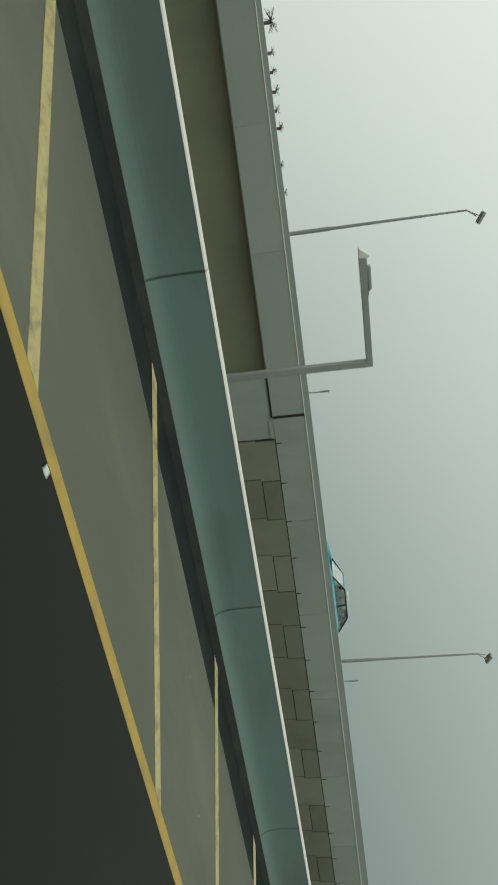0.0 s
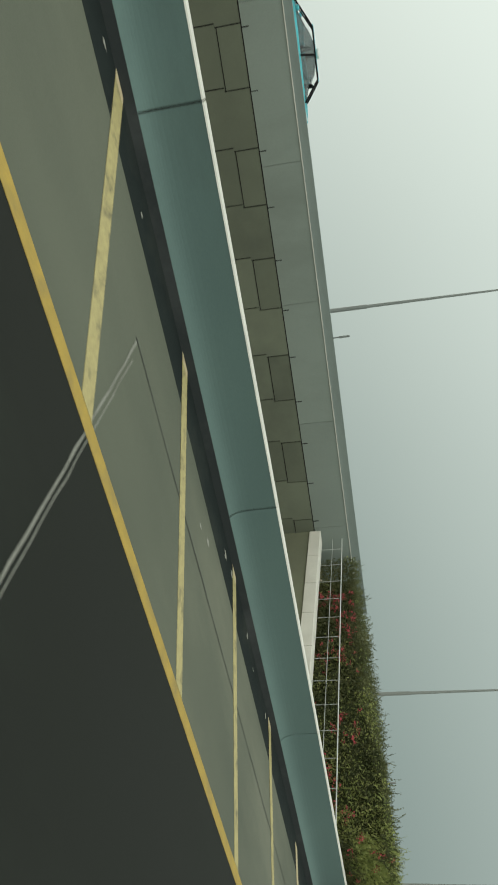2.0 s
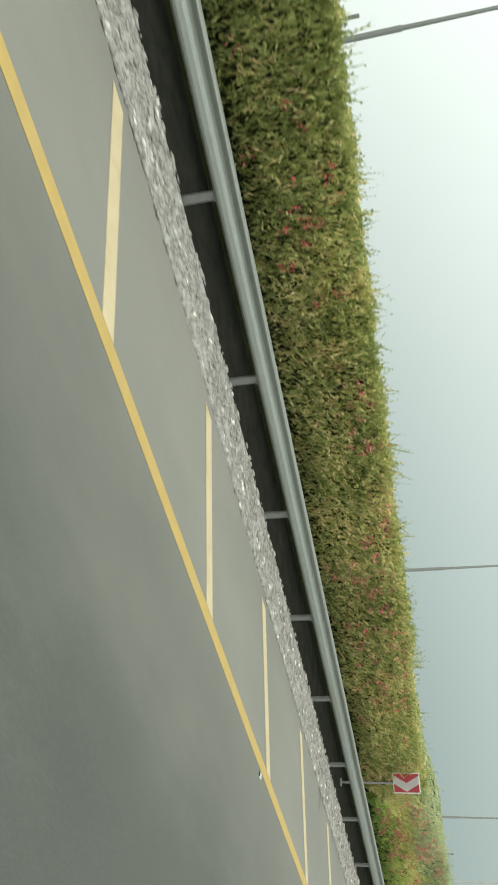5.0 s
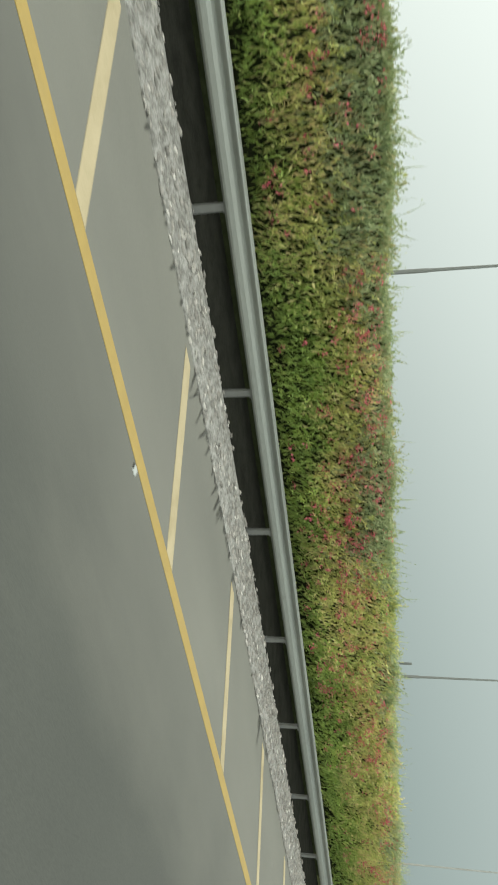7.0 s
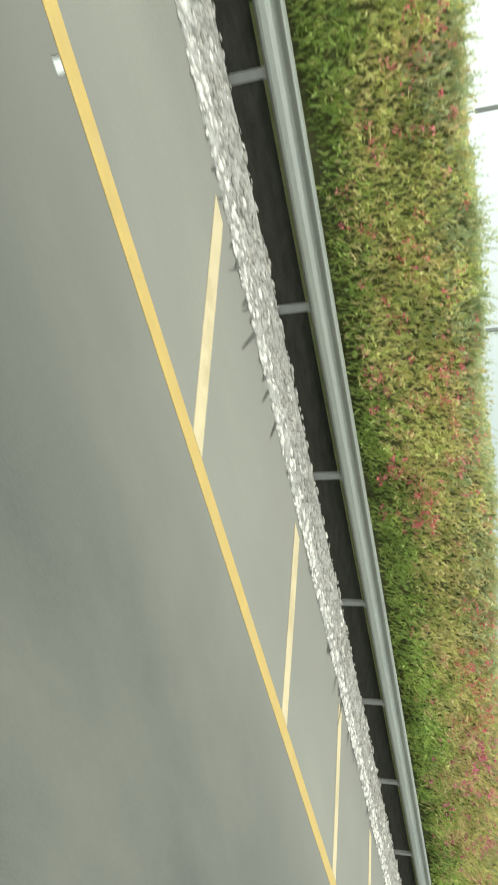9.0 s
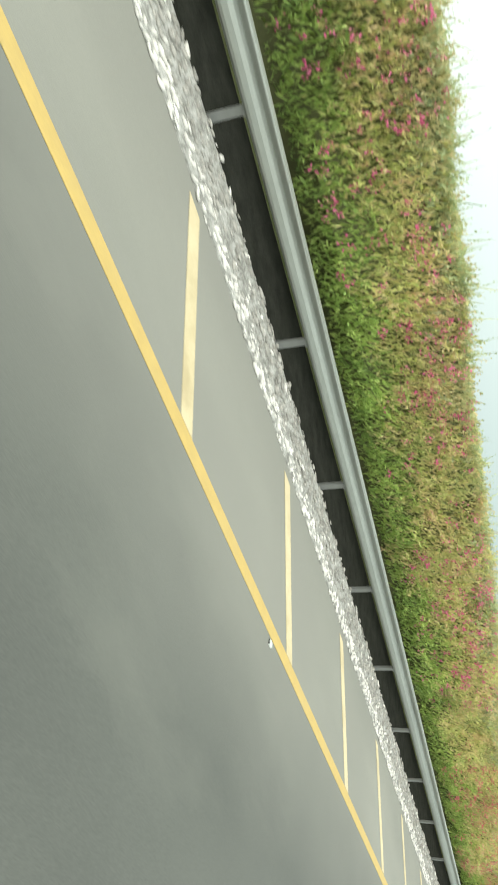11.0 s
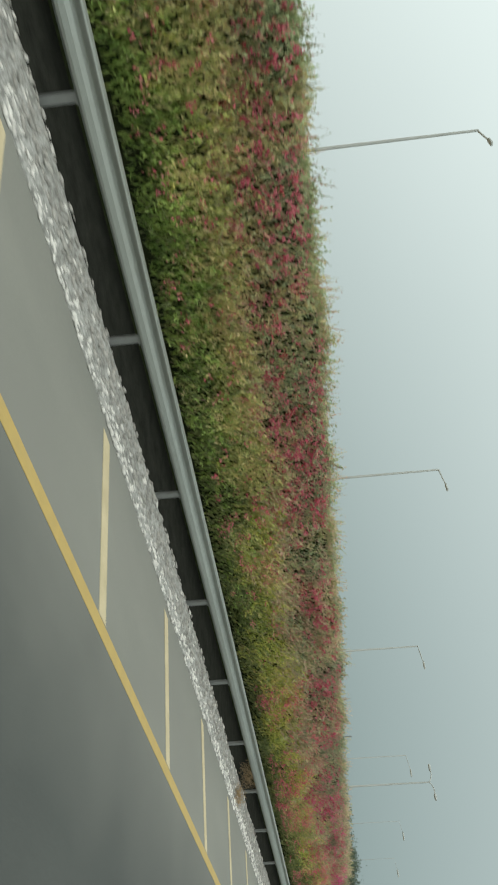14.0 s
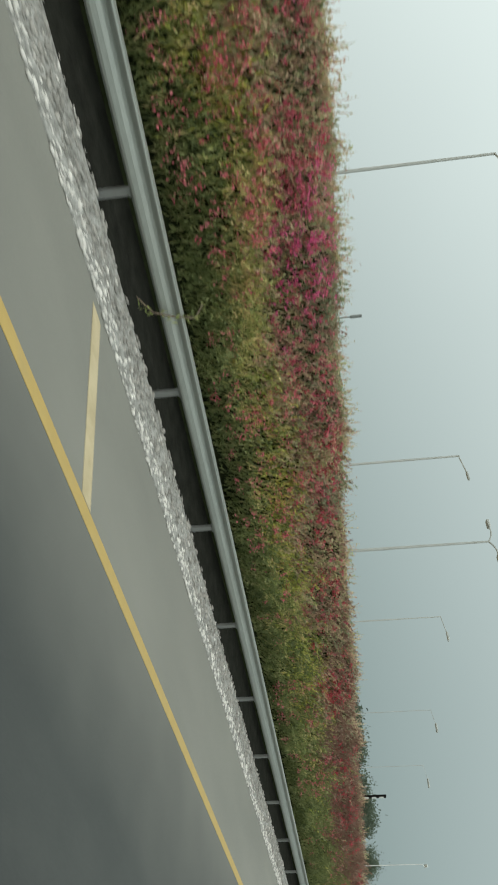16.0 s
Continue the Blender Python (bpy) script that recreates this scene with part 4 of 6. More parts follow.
        k[(k == 1) & (gilt + 0.8 * rough(x, z, 1.2, 15) + 0.3 * rng_.normal(size=n) > 0.35)] = 2
        k[(k == 4) & (rough(x, z, 0.9, 14) + 0.5 * rng_.normal(size=n) > np.interp(x, [150, 158, 190, 200], [0.5, 0.2, 0.25, 0.6]))] = 3
        dull = np.interp(x, [184, 195, 203], [0.0, 0.5, 0.95])
        old = rng_.random(n) < dull
        k[old & (k > 2)] = 5
        k[old & ((k == 1) | (k == 2))] = 0
        k[(k < 5) & (rng_.random(n) < np.interp(x, [151, 166], [1.0, 0.0]))] += 6
        return k

    # close leaves, then shoots that stand out of them
    c = face(int(span * 1500 * dense), False, 0.09)
    s_ = face(int(span * 105 * dense), False, 0.05)
    if two:
        c = np.concatenate([c, face(int(span * 1150 * dense), True, 0.09), crest(int(span * 420 * dense), 0.45)])
        s_ = np.concatenate([s_, face(int(span * 95 * dense), True, 0.05), crest(int(span * 22 * dense), 0.2)])
        tone_of, kinds = blend, tuple(zip(("low", "middle", "golden", "straw", "rear", "withered", "pale_low", "pale_middle", "pale_golden", "pale_straw", "pale_rear"),
                                         (LEAF_GREENER, LEAF_MEADOW, LEAF_GOLD, LEAF_STRAW, LEAF_DARK, LEAF_BROWN, LEAF_GREEN, LEAF_FRESH, LEAF, LEAF_DUSTY, LEAF_CREST)))
    else:
        c = np.concatenate([c, crest(int(span * 420 * dense), 0.5)])
        s_ = np.concatenate([s_, crest(int(span * 26 * dense), 0.25)])
        tone_of, kinds = tone, tuple(zip(("low", "middle", "high", "pale_low", "pale_middle", "pale_high"), mats))
    tc, ts = tone_of(c), tone_of(s_)
    for k, (nm, mat) in enumerate(kinds):
        q_ = c[tc == k]
        if len(q_):
            slim = np.where(q_[:, 2] > tier_top(q_[:, 0]), 0.8, 1.0) * big
            leaves(nm + "_foliage", q_, ways(len(q_)), slim * rng_.uniform(0.08, 0.19, len(q_)), big * rng_.uniform(0.021, 0.039, len(q_)), mat, h, rng_)
        q_ = s_[ts == k]
        shoots(nm + "_growth", q_, ways(len(q_), 0.75, 0.6, 0.35), big * rng_.uniform(0.12, 0.36, len(q_)), 9, (0.05 * big, 0.10 * big), (0.32, 0.5), mat, h, rng_)
    # large leaves over the top, back to the far side
    n = int(span * 170 * max(dense, 0.4))
    x, y = rng_.uniform(x0 + inset, x1, n), 10.0 + 3.6 * rng_.random(n)
    z = crest_z(x) - 0.01 + 0.02 * rng_.normal(size=n) - np.interp(y, [9.5, 11.8, 13.4, 13.7], [0.0, 0.0, 0.5, 1.6])
    k = tone_of(np.stack([x, y, crest_z(x)], 1))
    for j, (nm, mat) in enumerate(kinds):
        q_ = np.stack([x, y, z], 1)[k == j]
        if len(q_):
            leaves(nm + "_top", q_, rng_.normal(size=(len(q_), 3)) * np.array([1, 1, 0.25]), rng_.uniform(0.2, 0.36, len(q_)), rng_.uniform(0.07, 0.13, len(q_)), mat, h, rng_)
    # long thin shoots along the crest
    s_ = crest(int(span * 30), 0.15)
    s_ = s_[rough(s_[:, 0], 0.0, 0.8, 11) > -0.45]
    tall = np.minimum(0.55 if not two else 0.42, 0.14 + rng_.exponential(0.13, len(s_)))
    shoots("crest_growth", s_, ways(len(s_), 1.0, 0.0, 0.3) + np.array([0.12, 0, 0]), tall, 7, (0.035, 0.07), (0.3, 0.5), (LEAF_STRAW if x0 > 150 else LEAF_DARK) if two else LEAF_OLIVE if x0 < 62 else LEAF_CREST, h, rng_)
    # flower heads
    for upper in (False, True):
        x_ = np.linspace(x0, x1, 9)
        most = float(np.max(flower_share(x_, upper))) if two else (0.0 if upper else flowers)
        n = int(span * most)
        if n < 1:
            continue
        heads = face(n, upper, 0.02)
        if two:
            heads = heads[rng_.random(n) * most < flower_share(heads[:, 0], upper)]
        if upper:
            heads = heads[heads[:, 2] < crest_z(heads[:, 0]) - 0.02]
        else:
            heads = heads[(heads[:, 2] > 0.75) & (rng_.random(len(heads)) < 0.2 + 0.8 * heads[:, 2] / 2.0)]
        patch = 0.7 * rough(heads[:, 0], heads[:, 2], 1.9, 12) + 0.5 * rough(heads[:, 0], heads[:, 2], 0.5, 13) + 0.3 * rng_.normal(size=len(heads))
        heads = heads[patch > (-0.15 if upper else -0.05)]
        heads[:, 1] -= 0.10
        vivid = upper & (rng_.random(len(heads)) < 0.7 * np.exp(-((heads[:, 0] - 184.3) / 1.3) ** 2) + 0.4 * np.exp(-((heads[:, 0] - 177.5) / 2.2) ** 2))
        deep = upper & ~vivid & (rng_.random(len(heads)) < np.interp(heads[:, 0], [186, 198], [0.1, 0.95]))
        for nm, some, mat in (("rear_blossom" if upper else "blossom", heads[~(vivid | deep)], petals[upper]), ("pink_blossom", heads[vivid], PETAL_PINK), ("red_blossom", heads[deep], PETAL_RED)):
            if len(some):
                k = 10
                size = rng_.uniform(0.6, 1.5, len(some))
                c = np.repeat(some, k, 0) + rng_.normal(size=(len(some) * k, 3)) * (0.032 if upper else 0.042) * np.repeat(size, k)[:, None]
                leaves(nm, c, rng_.normal(size=(len(c), 3)), big * rng_.uniform(0.03, 0.06, len(c)), big * rng_.uniform(0.025, 0.045, len(c)), mat, h, rng_)
    return h


def flower_share(x, upper):
    """Flower heads per metre of the two-tier hedge."""
    if upper:
        return np.interp(x, [142, 150, 157, 169, 174, 176, 179, 181, 184, 187, 198, 206, 215, 240], [24, 70, 120, 110, 105, 165, 160, 85, 190, 80, 75, 50, 30, 8])
    return np.interp(x, [142, 155, 164, 169, 174, 181, 186, 194, 203, 215, 240], [28, 22, 34, 70, 105, 100, 50, 40, 26, 14, 6])


GREEN = "olive green clipped hedge with sparse red flowers behind the rail"
MIXED = "yellow-green bougainvillea hedge dotted with pink flowers"
TIERS = "two-tier hedge, straw-green in front, grey-green and rose behind"
RICH = "two-tier hedge of mixed green with dense red and pink bougainvillea"
WITHERED = "withered brown hedge behind dusty green shrubs"
REDDISH = (PETAL, PETAL_MAGENTA)
OLIVES = (LEAF_OLIVE, LEAF_OLIVE, LEAF_OLIVE, LEAF_MEADOW, LEAF_FRESH, LEAF_MEADOW)
YELLOWS = (LEAF_GREEN, LEAF, LEAF_CREST, LEAF_GREEN, LEAF_FRESH, LEAF_DUSTY)
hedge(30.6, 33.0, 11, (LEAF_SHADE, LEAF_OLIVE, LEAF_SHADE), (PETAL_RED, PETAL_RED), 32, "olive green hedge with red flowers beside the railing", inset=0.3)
hedge(33.0, 49.0, 20, OLIVES, (PETAL_RED, PETAL_RED), 7, GREEN)
hedge(49.0, 62.5, 21, OLIVES, REDDISH, 22, GREEN)
for i in range(5):
    hedge(62.5 + 13.2 * i, 62.5 + 13.2 * (i + 1), 30 + i, YELLOWS, (PETAL if i < 3 else PETAL_PINK, PETAL), 56, MIXED)
hedge(128.5, 142.0, 40, YELLOWS, REDDISH, 44, MIXED)
for i, x0 in enumerate((142.0, 155.5)):
    hedge(x0, x0 + 13.5, 41 + i, (), REDDISH, 0, TIERS)
for i in range(3):
    hedge(169.0 + 14.0 * i, 169.0 + 14.0 * (i + 1), 50 + i, (), REDDISH, 0, RICH)
hedge(211.0, 250.0, 60, (), REDDISH, 0, WITHERED, dense=0.4, big=1.5)
hedge(250.0, 310.0, 61, (), REDDISH, 0, WITHERED, dense=0.25, big=1.9)

# the end of the bank behind the railing, reaching back to the wall
rng_ = np.random.default_rng(70)
bank = thing("shrub_bank", "olive shrubs with red flowers beside the head wall, shade put into their colour", "shrubs", group="roadside hedge")
# dark block painted as the shade behind the leaves
bm = bm_new()
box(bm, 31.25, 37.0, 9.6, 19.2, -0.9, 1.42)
tagged(part("shade_core", bm, CORE, bank), kind="stuff")
n = 17000
c = np.stack([30.7 + rng_.exponential(0.18, n), 9.2 + 10.7 * rng_.random(n) ** 1.25, rng_.random(n)], 1)
c[:, 2] *= np.interp(c[:, 1], [9, 13, 20], [1.98, 1.82, 1.5])
c[:, 0] -= 0.14 * rough(c[:, 1], c[:, 2], 0.7, 20)
n = 11000
c2 = np.stack([30.7 + 6.0 * rng_.random(n) ** 1.5, rng_.uniform(9.2, 19.9, n), 0.1 * rng_.normal(size=n)], 1)
c2[:, 2] += 0.16 * rough(c2[:, 0], c2[:, 1], 0.8, 21) + np.interp(c2[:, 1], [9, 13, 20], [1.95, 1.8, 1.5])
c = np.concatenate([c, c2])
d = rng_.normal(size=c.shape)
d[:, 2] += 0.5
# olive leaves near the road, the copy with painted shade towards the wall
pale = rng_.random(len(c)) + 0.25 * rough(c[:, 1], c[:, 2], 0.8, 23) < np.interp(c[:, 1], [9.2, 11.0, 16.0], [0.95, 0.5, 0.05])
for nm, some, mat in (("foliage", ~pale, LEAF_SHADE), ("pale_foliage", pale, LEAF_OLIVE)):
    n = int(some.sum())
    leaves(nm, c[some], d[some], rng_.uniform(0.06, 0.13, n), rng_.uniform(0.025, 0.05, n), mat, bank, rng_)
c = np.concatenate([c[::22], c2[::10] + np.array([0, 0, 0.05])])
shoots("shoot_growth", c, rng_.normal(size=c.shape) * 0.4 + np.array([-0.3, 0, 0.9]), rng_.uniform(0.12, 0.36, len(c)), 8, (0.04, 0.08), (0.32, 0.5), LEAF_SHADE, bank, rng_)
n = 240
c = np.stack([30.6 - 0.12 * rng_.random(n), rng_.uniform(9.2, 18.0, n), 0.1 + 1.4 * rng_.random(n)], 1)
c = c[rough(c[:, 1], c[:, 2], 0.9, 22) > -0.2]
c = np.repeat(c, 9, 0) + rng_.normal(size=(len(c) * 9, 3)) * 0.04
leaves("blossom", c, rng_.normal(size=c.shape), rng_.uniform(0.03, 0.06, len(c)), rng_.uniform(0.025, 0.045, len(c)), PETAL_RED, bank, rng_)


def dry_tuft(x, y, z, size, label):
    r_ = np.random.default_rng(int(x * 10))
    n_ = int(420 * size)
    t_ = thing("dry_tuft", label, "dry grass", group="dry tufts")
    d_ = r_.normal(size=(n_, 3)) * np.array([0.7, 0.6, 0.4]) + np.array([0, -0.2, 0.7])
    c_ = np.array([x, y, z]) + r_.normal(size=(n_, 3)) * np.array([0.32, 0.16, 0.14]) * size
    leaves("grass_growth", c_, d_, r_.uniform(0.1, 0.3, n_) * size, r_.uniform(0.008, 0.02, n_), DRY, t_, r_)


dry_tuft(146.3, 7.75, 0.22, 1.3, "brown dry brush caught under the guard rail")
dry_tuft(169.6, 7.35, 0.10, 0.7, "small tuft of dry grass on the stones")
for x in (38.4, 39.1, 39.8, 40.5, 41.4):
    dry_tuft(x, 8.35, 0.2, 1.1, "brown dry brush under the guard rail")
dry_tuft(42.5, 8.75, 0.7, 1.1, "tall brown dry grass in front of the hedge")
dry_tuft(42.3, 8.2, 0.3, 1.2, "brown dry brush under the guard rail")
dry_tuft(170.6, 8.2, 0.3, 0.9, "brown dry brush under the guard rail")


def trailing_branch(x, label):
    r_ = np.random.default_rng(int(x))
    t_ = thing("trailing_branch", label, "branch", group="trailing branches")
    bm_ = bm_new()
    pts_ = [Vector((x + 0.25, 8.5, 0.95)), Vector((x + 0.1, 7.9, 0.92)), Vector((x - 0.05, 7.70, 0.72)), Vector((x - 0.2, 7.62, 0.45)), Vector((x - 0.45, 7.6, 0.3))]
    for a_, b_ in zip(pts_, pts_[1:]):
        tube(bm_, a_, b_, 0.012, 0.009, n=6)
    part("stem", bm_, BARK, t_)
    c_ = np.concatenate([np.array(a_) + (np.array(b_) - np.array(a_)) * r_.random((14, 1)) + r_.normal(size=(14, 3)) * 0.04 for a_, b_ in zip(pts_, pts_[1:])])
    leaves("leaf_growth", c_, r_.normal(size=c_.shape), r_.uniform(0.06, 0.11, len(c_)), r_.uniform(0.02, 0.035, len(c_)), LEAF_OLIVE, t_, r_)


trailing_branch(107.9, "long green shoot hanging over the guard rail")
trailing_branch(184.2, "long green shoot hanging over the guard rail")

# ---------------------------------------------------------------- chevron signs, striped marker, lamps
def chevron_sign(x, y, z0, turn, post_from, label):
    """A red board with a white arrowhead that points along the road, on a steel post."""
    s = thing("chevron_sign", label, "road sign", at=(x, y, 0), turn=turn, group="chevron signs")
    w, h = 0.47, 0.66
    bm = bm_new()
    box(bm, -w / 2, w / 2, 0.0, 0.018, z0, z0 + h, 0.006)
    part("border", bm, WHITE, s, "white border plate")
    bm = bm_new()
    box(bm, -w / 2 + 0.022, w / 2 - 0.022, -0.004, -0.001, z0 + 0.022, z0 + h - 0.022)
    part("red_field", bm, RED, s)
    bm = bm_new()
    xl, xr = -w / 2 + 0.022, w / 2 - 0.022
    zm, zl, zh = z0 + h / 2, z0 + 0.022, z0 + h - 0.022
    tip = xr - 0.02
    pts_ = [(xl + 0.045, zl), (xl + 0.235, zl), (tip, zm), (xl + 0.235, zh), (xl + 0.045, zh), (tip - 0.19, zm)]
    vs = [bm.verts.new((px, -0.0065, pz)) for px, pz in pts_]
    bm.faces.new((vs[0], vs[1], vs[2], vs[5]))
    bm.faces.new((vs[5], vs[2], vs[3], vs[4]))
    bmesh.ops.solidify(bm, geom=bm.faces, thickness=0.002)
    bmesh.ops.recalc_face_normals(bm, faces=bm.faces)
    part("arrowhead", bm, WHITE, s, "white arrowhead")
    bm = bm_new()
    tube(bm, (0, 0.04, post_from), (0, 0.04, z0 + h - 0.05), 0.03)
    part("post", bm, GALV_POST, s)
    bm = bm_new()
    box(bm, -0.09, 0.09, -0.02, 0.10, post_from - 0.01, post_from + 0.03, 0.005)
    part("foot_plate", bm, GALV_POST, s)
    return s


chevron_sign(9.4, 8.64, 1.25, -66, 0.892, "red and white chevron sign on the concrete barrier")
chevron_sign(35.65, 8.75, 1.44, -66, 0.03, "red and white chevron sign in front of the hedge")
chevron_sign(61.2, 8.75, 1.36, -66, 0.03, "red and white chevron sign in front of the hedge")

post = thing("striped_post", "black and white banded marker post beside the rail", "marker post", at=(39.3, 8.80, 0))
bm = bm_new()
box(bm, -0.13, 0.13, -0.13, 0.13, -0.05, 0.838, 0.02)
part("base_band", bm, BLACK, post, "black band")
for i in range(5):
    bm = bm_new()
    z = 0.84 + 0.385 * i
    box(bm, -0.13, 0.13, -0.13, 0.13, z, z + 0.383, 0.02)
    part("band", bm, WHITE if i % 2 == 0 else BLACK, post, "white band" if i % 2 == 0 else "black band")
bm = bm_new()
box(bm, -0.11, 0.11, -0.11, 0.11, 2.765, 2.83, 0.02)
part("cap", bm, BLACK, post)

arm = thing("arm_lamp", "grey square-section street lamp with a long level arm", "street lamp", at=(-0.35, 16.5, 0))
bm = bm_new()
box(bm, -0.09, 0.09, -0.09, 0.09, -5.2, 3.22, 0.015)
part("pole", bm, POLE, arm)
bm = bm_new()
box(bm, -1.75, 0.09, -0.08, 0.08, 3.22, 3.38, 0.012)
part("arm", bm, POLE, arm)
bm = bm_new()
for v in box(bm, -2.62, -1.72, -0.13, 0.13, 3.215, 3.40, 0.01):
    if v.is_valid and v.co.x > -2.1:
        v.co.y *= 0.62
part("lamp_head", bm, POLE, arm, "flat grey lamp head widening outwards")
bm = bm_new()
for v in box(bm, -2.42, -1.82, -0.11, 0.11, 3.40, 3.475, 0.01):
    if v.is_valid and v.co.x > -2.1 and v.co.z > 3.44:
        v.co.x -= 0.06
part("gear_box", bm, POLE, arm)
# sloping lamp end in a paler colour, in place of sky light on it
bm = bm_new()
for v in box(bm, -2.86, -2.625, -0.13, 0.13, 3.22, 3.46, 0.008):
    if v.is_valid and v.co.x < -2.7 and v.co.z > 3.3:
        v.co.x += 0.17
part("visor", bm, POLE_PALE, arm, "sloping end cover, pale with the sky light put into it")
bm = bm_new()
box(bm, -2.55, -1.9, -0.10, 0.10, 3.205, 3.214)
part("lens", bm, CLEAR, arm)


def street_lamp(x, y, z0, z1, ax, label, pale=False, collar=2.2, ay=0.0, rise=0.5, r=0.085):
    """A tapered pole with a thicker foot and a flood lamp on a forked bracket; ax: reach of the bracket along the road."""
    mat = POLE_PALE if pale else POLE
    s = thing("street_lamp", label, "street lamp", at=(x, y, 0), group="street lamps")
    bm = bm_new()
    tube(bm, (0, 0, z0), (0, 0, z0 + collar), r * 1.25)
    part("foot", bm, mat, s)
    bm = bm_new()
    tube(bm, (0, 0, z0 + collar), (0, 0, z1), r, r * 0.55)
    part("pole", bm, mat, s)
    fork = Vector((ax * 0.36, ay, rise))
    head_way = fork.normalized()
    across = Vector((0.2, 1, 0)).normalized()
    for w in (-1, 1):
        bm = bm_new()
        tube(bm, (0, 0, z1 - 0.02), Vector((0, 0, z1)) + fork + across * 0.27 * w, r * 0.32, n=6)
        part("bracket", bm, mat, s)
    bm = bm_new()
    m = Matrix.Translation(Vector((0, 0, z1)) + fork + head_way * 0.16) @ head_way.to_track_quat("Z", "Y").to_matrix().to_4x4()
    box(bm, -0.22, 0.22, -0.30, 0.30, -0.06, 0.10, 0.03, m)
    part("lamp_head", bm, mat, s, "boxy flood lamp")
    return s


DARK_LAMP = "slim grey street lamp behind the parapet"
BANK_LAMP = "slim grey street lamp rising behind the hedge"
FAR_LAMP = "pale distant street lamp rising behind the hedge"
street_lamp(-0.7, 35.1, 0.15, 9.5, 0.9, DARK_LAMP, collar=2.8)
street_lamp(26.2, 34.0, 0.15, 9.8, 0.9, DARK_LAMP, collar=3.0)
street_lamp(46.9, 26.6, -0.6, 9.8, 0.9, BANK_LAMP, collar=4.2)
street_lamp(78.8, 32.0, -0.85, 10.5, 0.9, BANK_LAMP, collar=5.2)
street_lamp(101.9, 26.9, -0.62, 10.5, 0.9, BANK_LAMP, collar=4.5, r=0.07)
street_lamp(111.5, 19.2, -0.27, 10.0, 0.9, BANK_LAMP, collar=3.0, r=0.05)
street_lamp(305.0, 38.0, -1.1, 13.4, 1.8, FAR_LAMP, pale=True, collar=2.0, r=0.09)


def reaching_lamp(x, y, z0, z1, reach, label, mat, r, arms=(-1,), bow=0.0, head=0.75):
    """A tall pole whose arm or arms reach across the road, each with a flat head."""
    s = thing("street_lamp", label, "street lamp", at=(x, y, 0), group="street lamps")
    bm = bm_new()
    tube(bm, (0, 0, z0), (0, 0, z0 + 2.0), r * 1.3)
    part("foot", bm, mat, s)
    bm = bm_new()
    tube(bm, (0, 0, z0 + 2.0), (0, 0, z1), r, r * 0.6, n=16)
    part("pole", bm, mat, s)
    for w in arms:
        bm = bm_new()
        way = [Vector((0, w * reach * u, z1 - 0.06 + 0.22 * u + bow * math.sin(math.pi * u))) for u in (0, 0.2, 0.4, 0.6, 0.8, 1.0)]
        for a, b in zip(way, way[1:]):
            tube(bm, a, b, r * 0.45, n=8)
        part("arm", bm, mat, s)
        bm = bm_new()
        y0, y1 = sorted((w * (reach - 0.05), w * (reach + head)))
        box(bm, -0.15, 0.15, y0, y1, z1 + 0.09, z1 + 0.25, 0.04)
        part("lamp_head", bm, mat, s)
    return s


reaching_lamp(168.2, 47.9, -1.56, 16.3, 1.9, FAR_LAMP, POLE_MID, 0.14)
reaching_lamp(196.6, 44.8, -1.42, 15.1, 1.9, FAR_LAMP, POLE_MID, 0.14)
reaching_lamp(218.0, 40.0, -1.2, 13.4, 1.9, FAR_LAMP, POLE_MID, 0.12)
reaching_lamp(231.2, 34.3, -0.95, 11.65, 1.6, FAR_LAMP, POLE_MID, 0.07)
reaching_lamp(239.7, 30.4, -0.77, 10.5, 1.3, FAR_LAMP, POLE_MID, 0.035)
reaching_lamp(247.2, 28.8, -0.7, 9.85, 1.3, FAR_LAMP, POLE_MID, 0.03)
reaching_lamp(206.0, 21.5, -0.37, 10.12, 0.9, "grey-green street lamp with two curved arms behind the hedge", POLE_MID, 0.085, arms=(-1, 1), bow=0.12, head=0.4)

for x, y, z0, z1, z2, w, side in ((8.43, 36.6, 0.15, 1.6, 2.15, 0.055, "parapet"), (27.54, 33.6, 0.15, 1.6, 2.15, 0.055, "parapet"),
                               (92.47, 20.22, -0.25, 2.62, 3.2, 0.06, "hedge"), (45.66, 20.35, -0.3, 1.9, 2.3, 0.05, "hedge"), (191.1, 18.5, -0.25, 3.72, 4.08, 0.05, "hedge")):
    s = thing("small_marker", "small plate on a thin post behind the " + side, "marker post", at=(x, y, 0), group="small markers")
    bm = bm_new()
    tube(bm, (0, 0, z0), (0, 0, z1), 0.035 if side == "parapet" else 0.022)
    part("post", bm, POLE, s)
    bm = bm_new()
    box(bm, -w, w, -0.03, 0.03, z1, z2, 0.01)
    part("plate", bm, POLE, s)

# sign column and elevated road edge behind the hedge
col = thing("sign_column", "thick white steel column behind the hedge", "sign column", at=(148.0, 23.6, 0))
bm = bm_new()
tube(bm, (0, 0, -0.5), (0, 0, 9.5), 0.32, 0.30, n=28)
part("shaft", bm, POLE_PALE, col, smooth=False)
bm = bm_new()
tube(bm, (0, 0, -0.5), (0, 0, 2.45), 0.40, n=28)
part("base_sleeve", bm, POLE_PALE, col)
slip = thing("raised_road_edge", "grey concrete edge of a raised road behind the hedge", "road edge", kind="structure")
bm = bm_new()
sweep(bm, [(24.6, -0.6), (24.6, 2.62), (24.5, 2.64), (24.5, 2.95), (24.75, 2.95), (24.8, -0.6)], [141, 145, 149, 153, 157])
part("parapet", bm, CONCRETE, slip)
bm = bm_new()
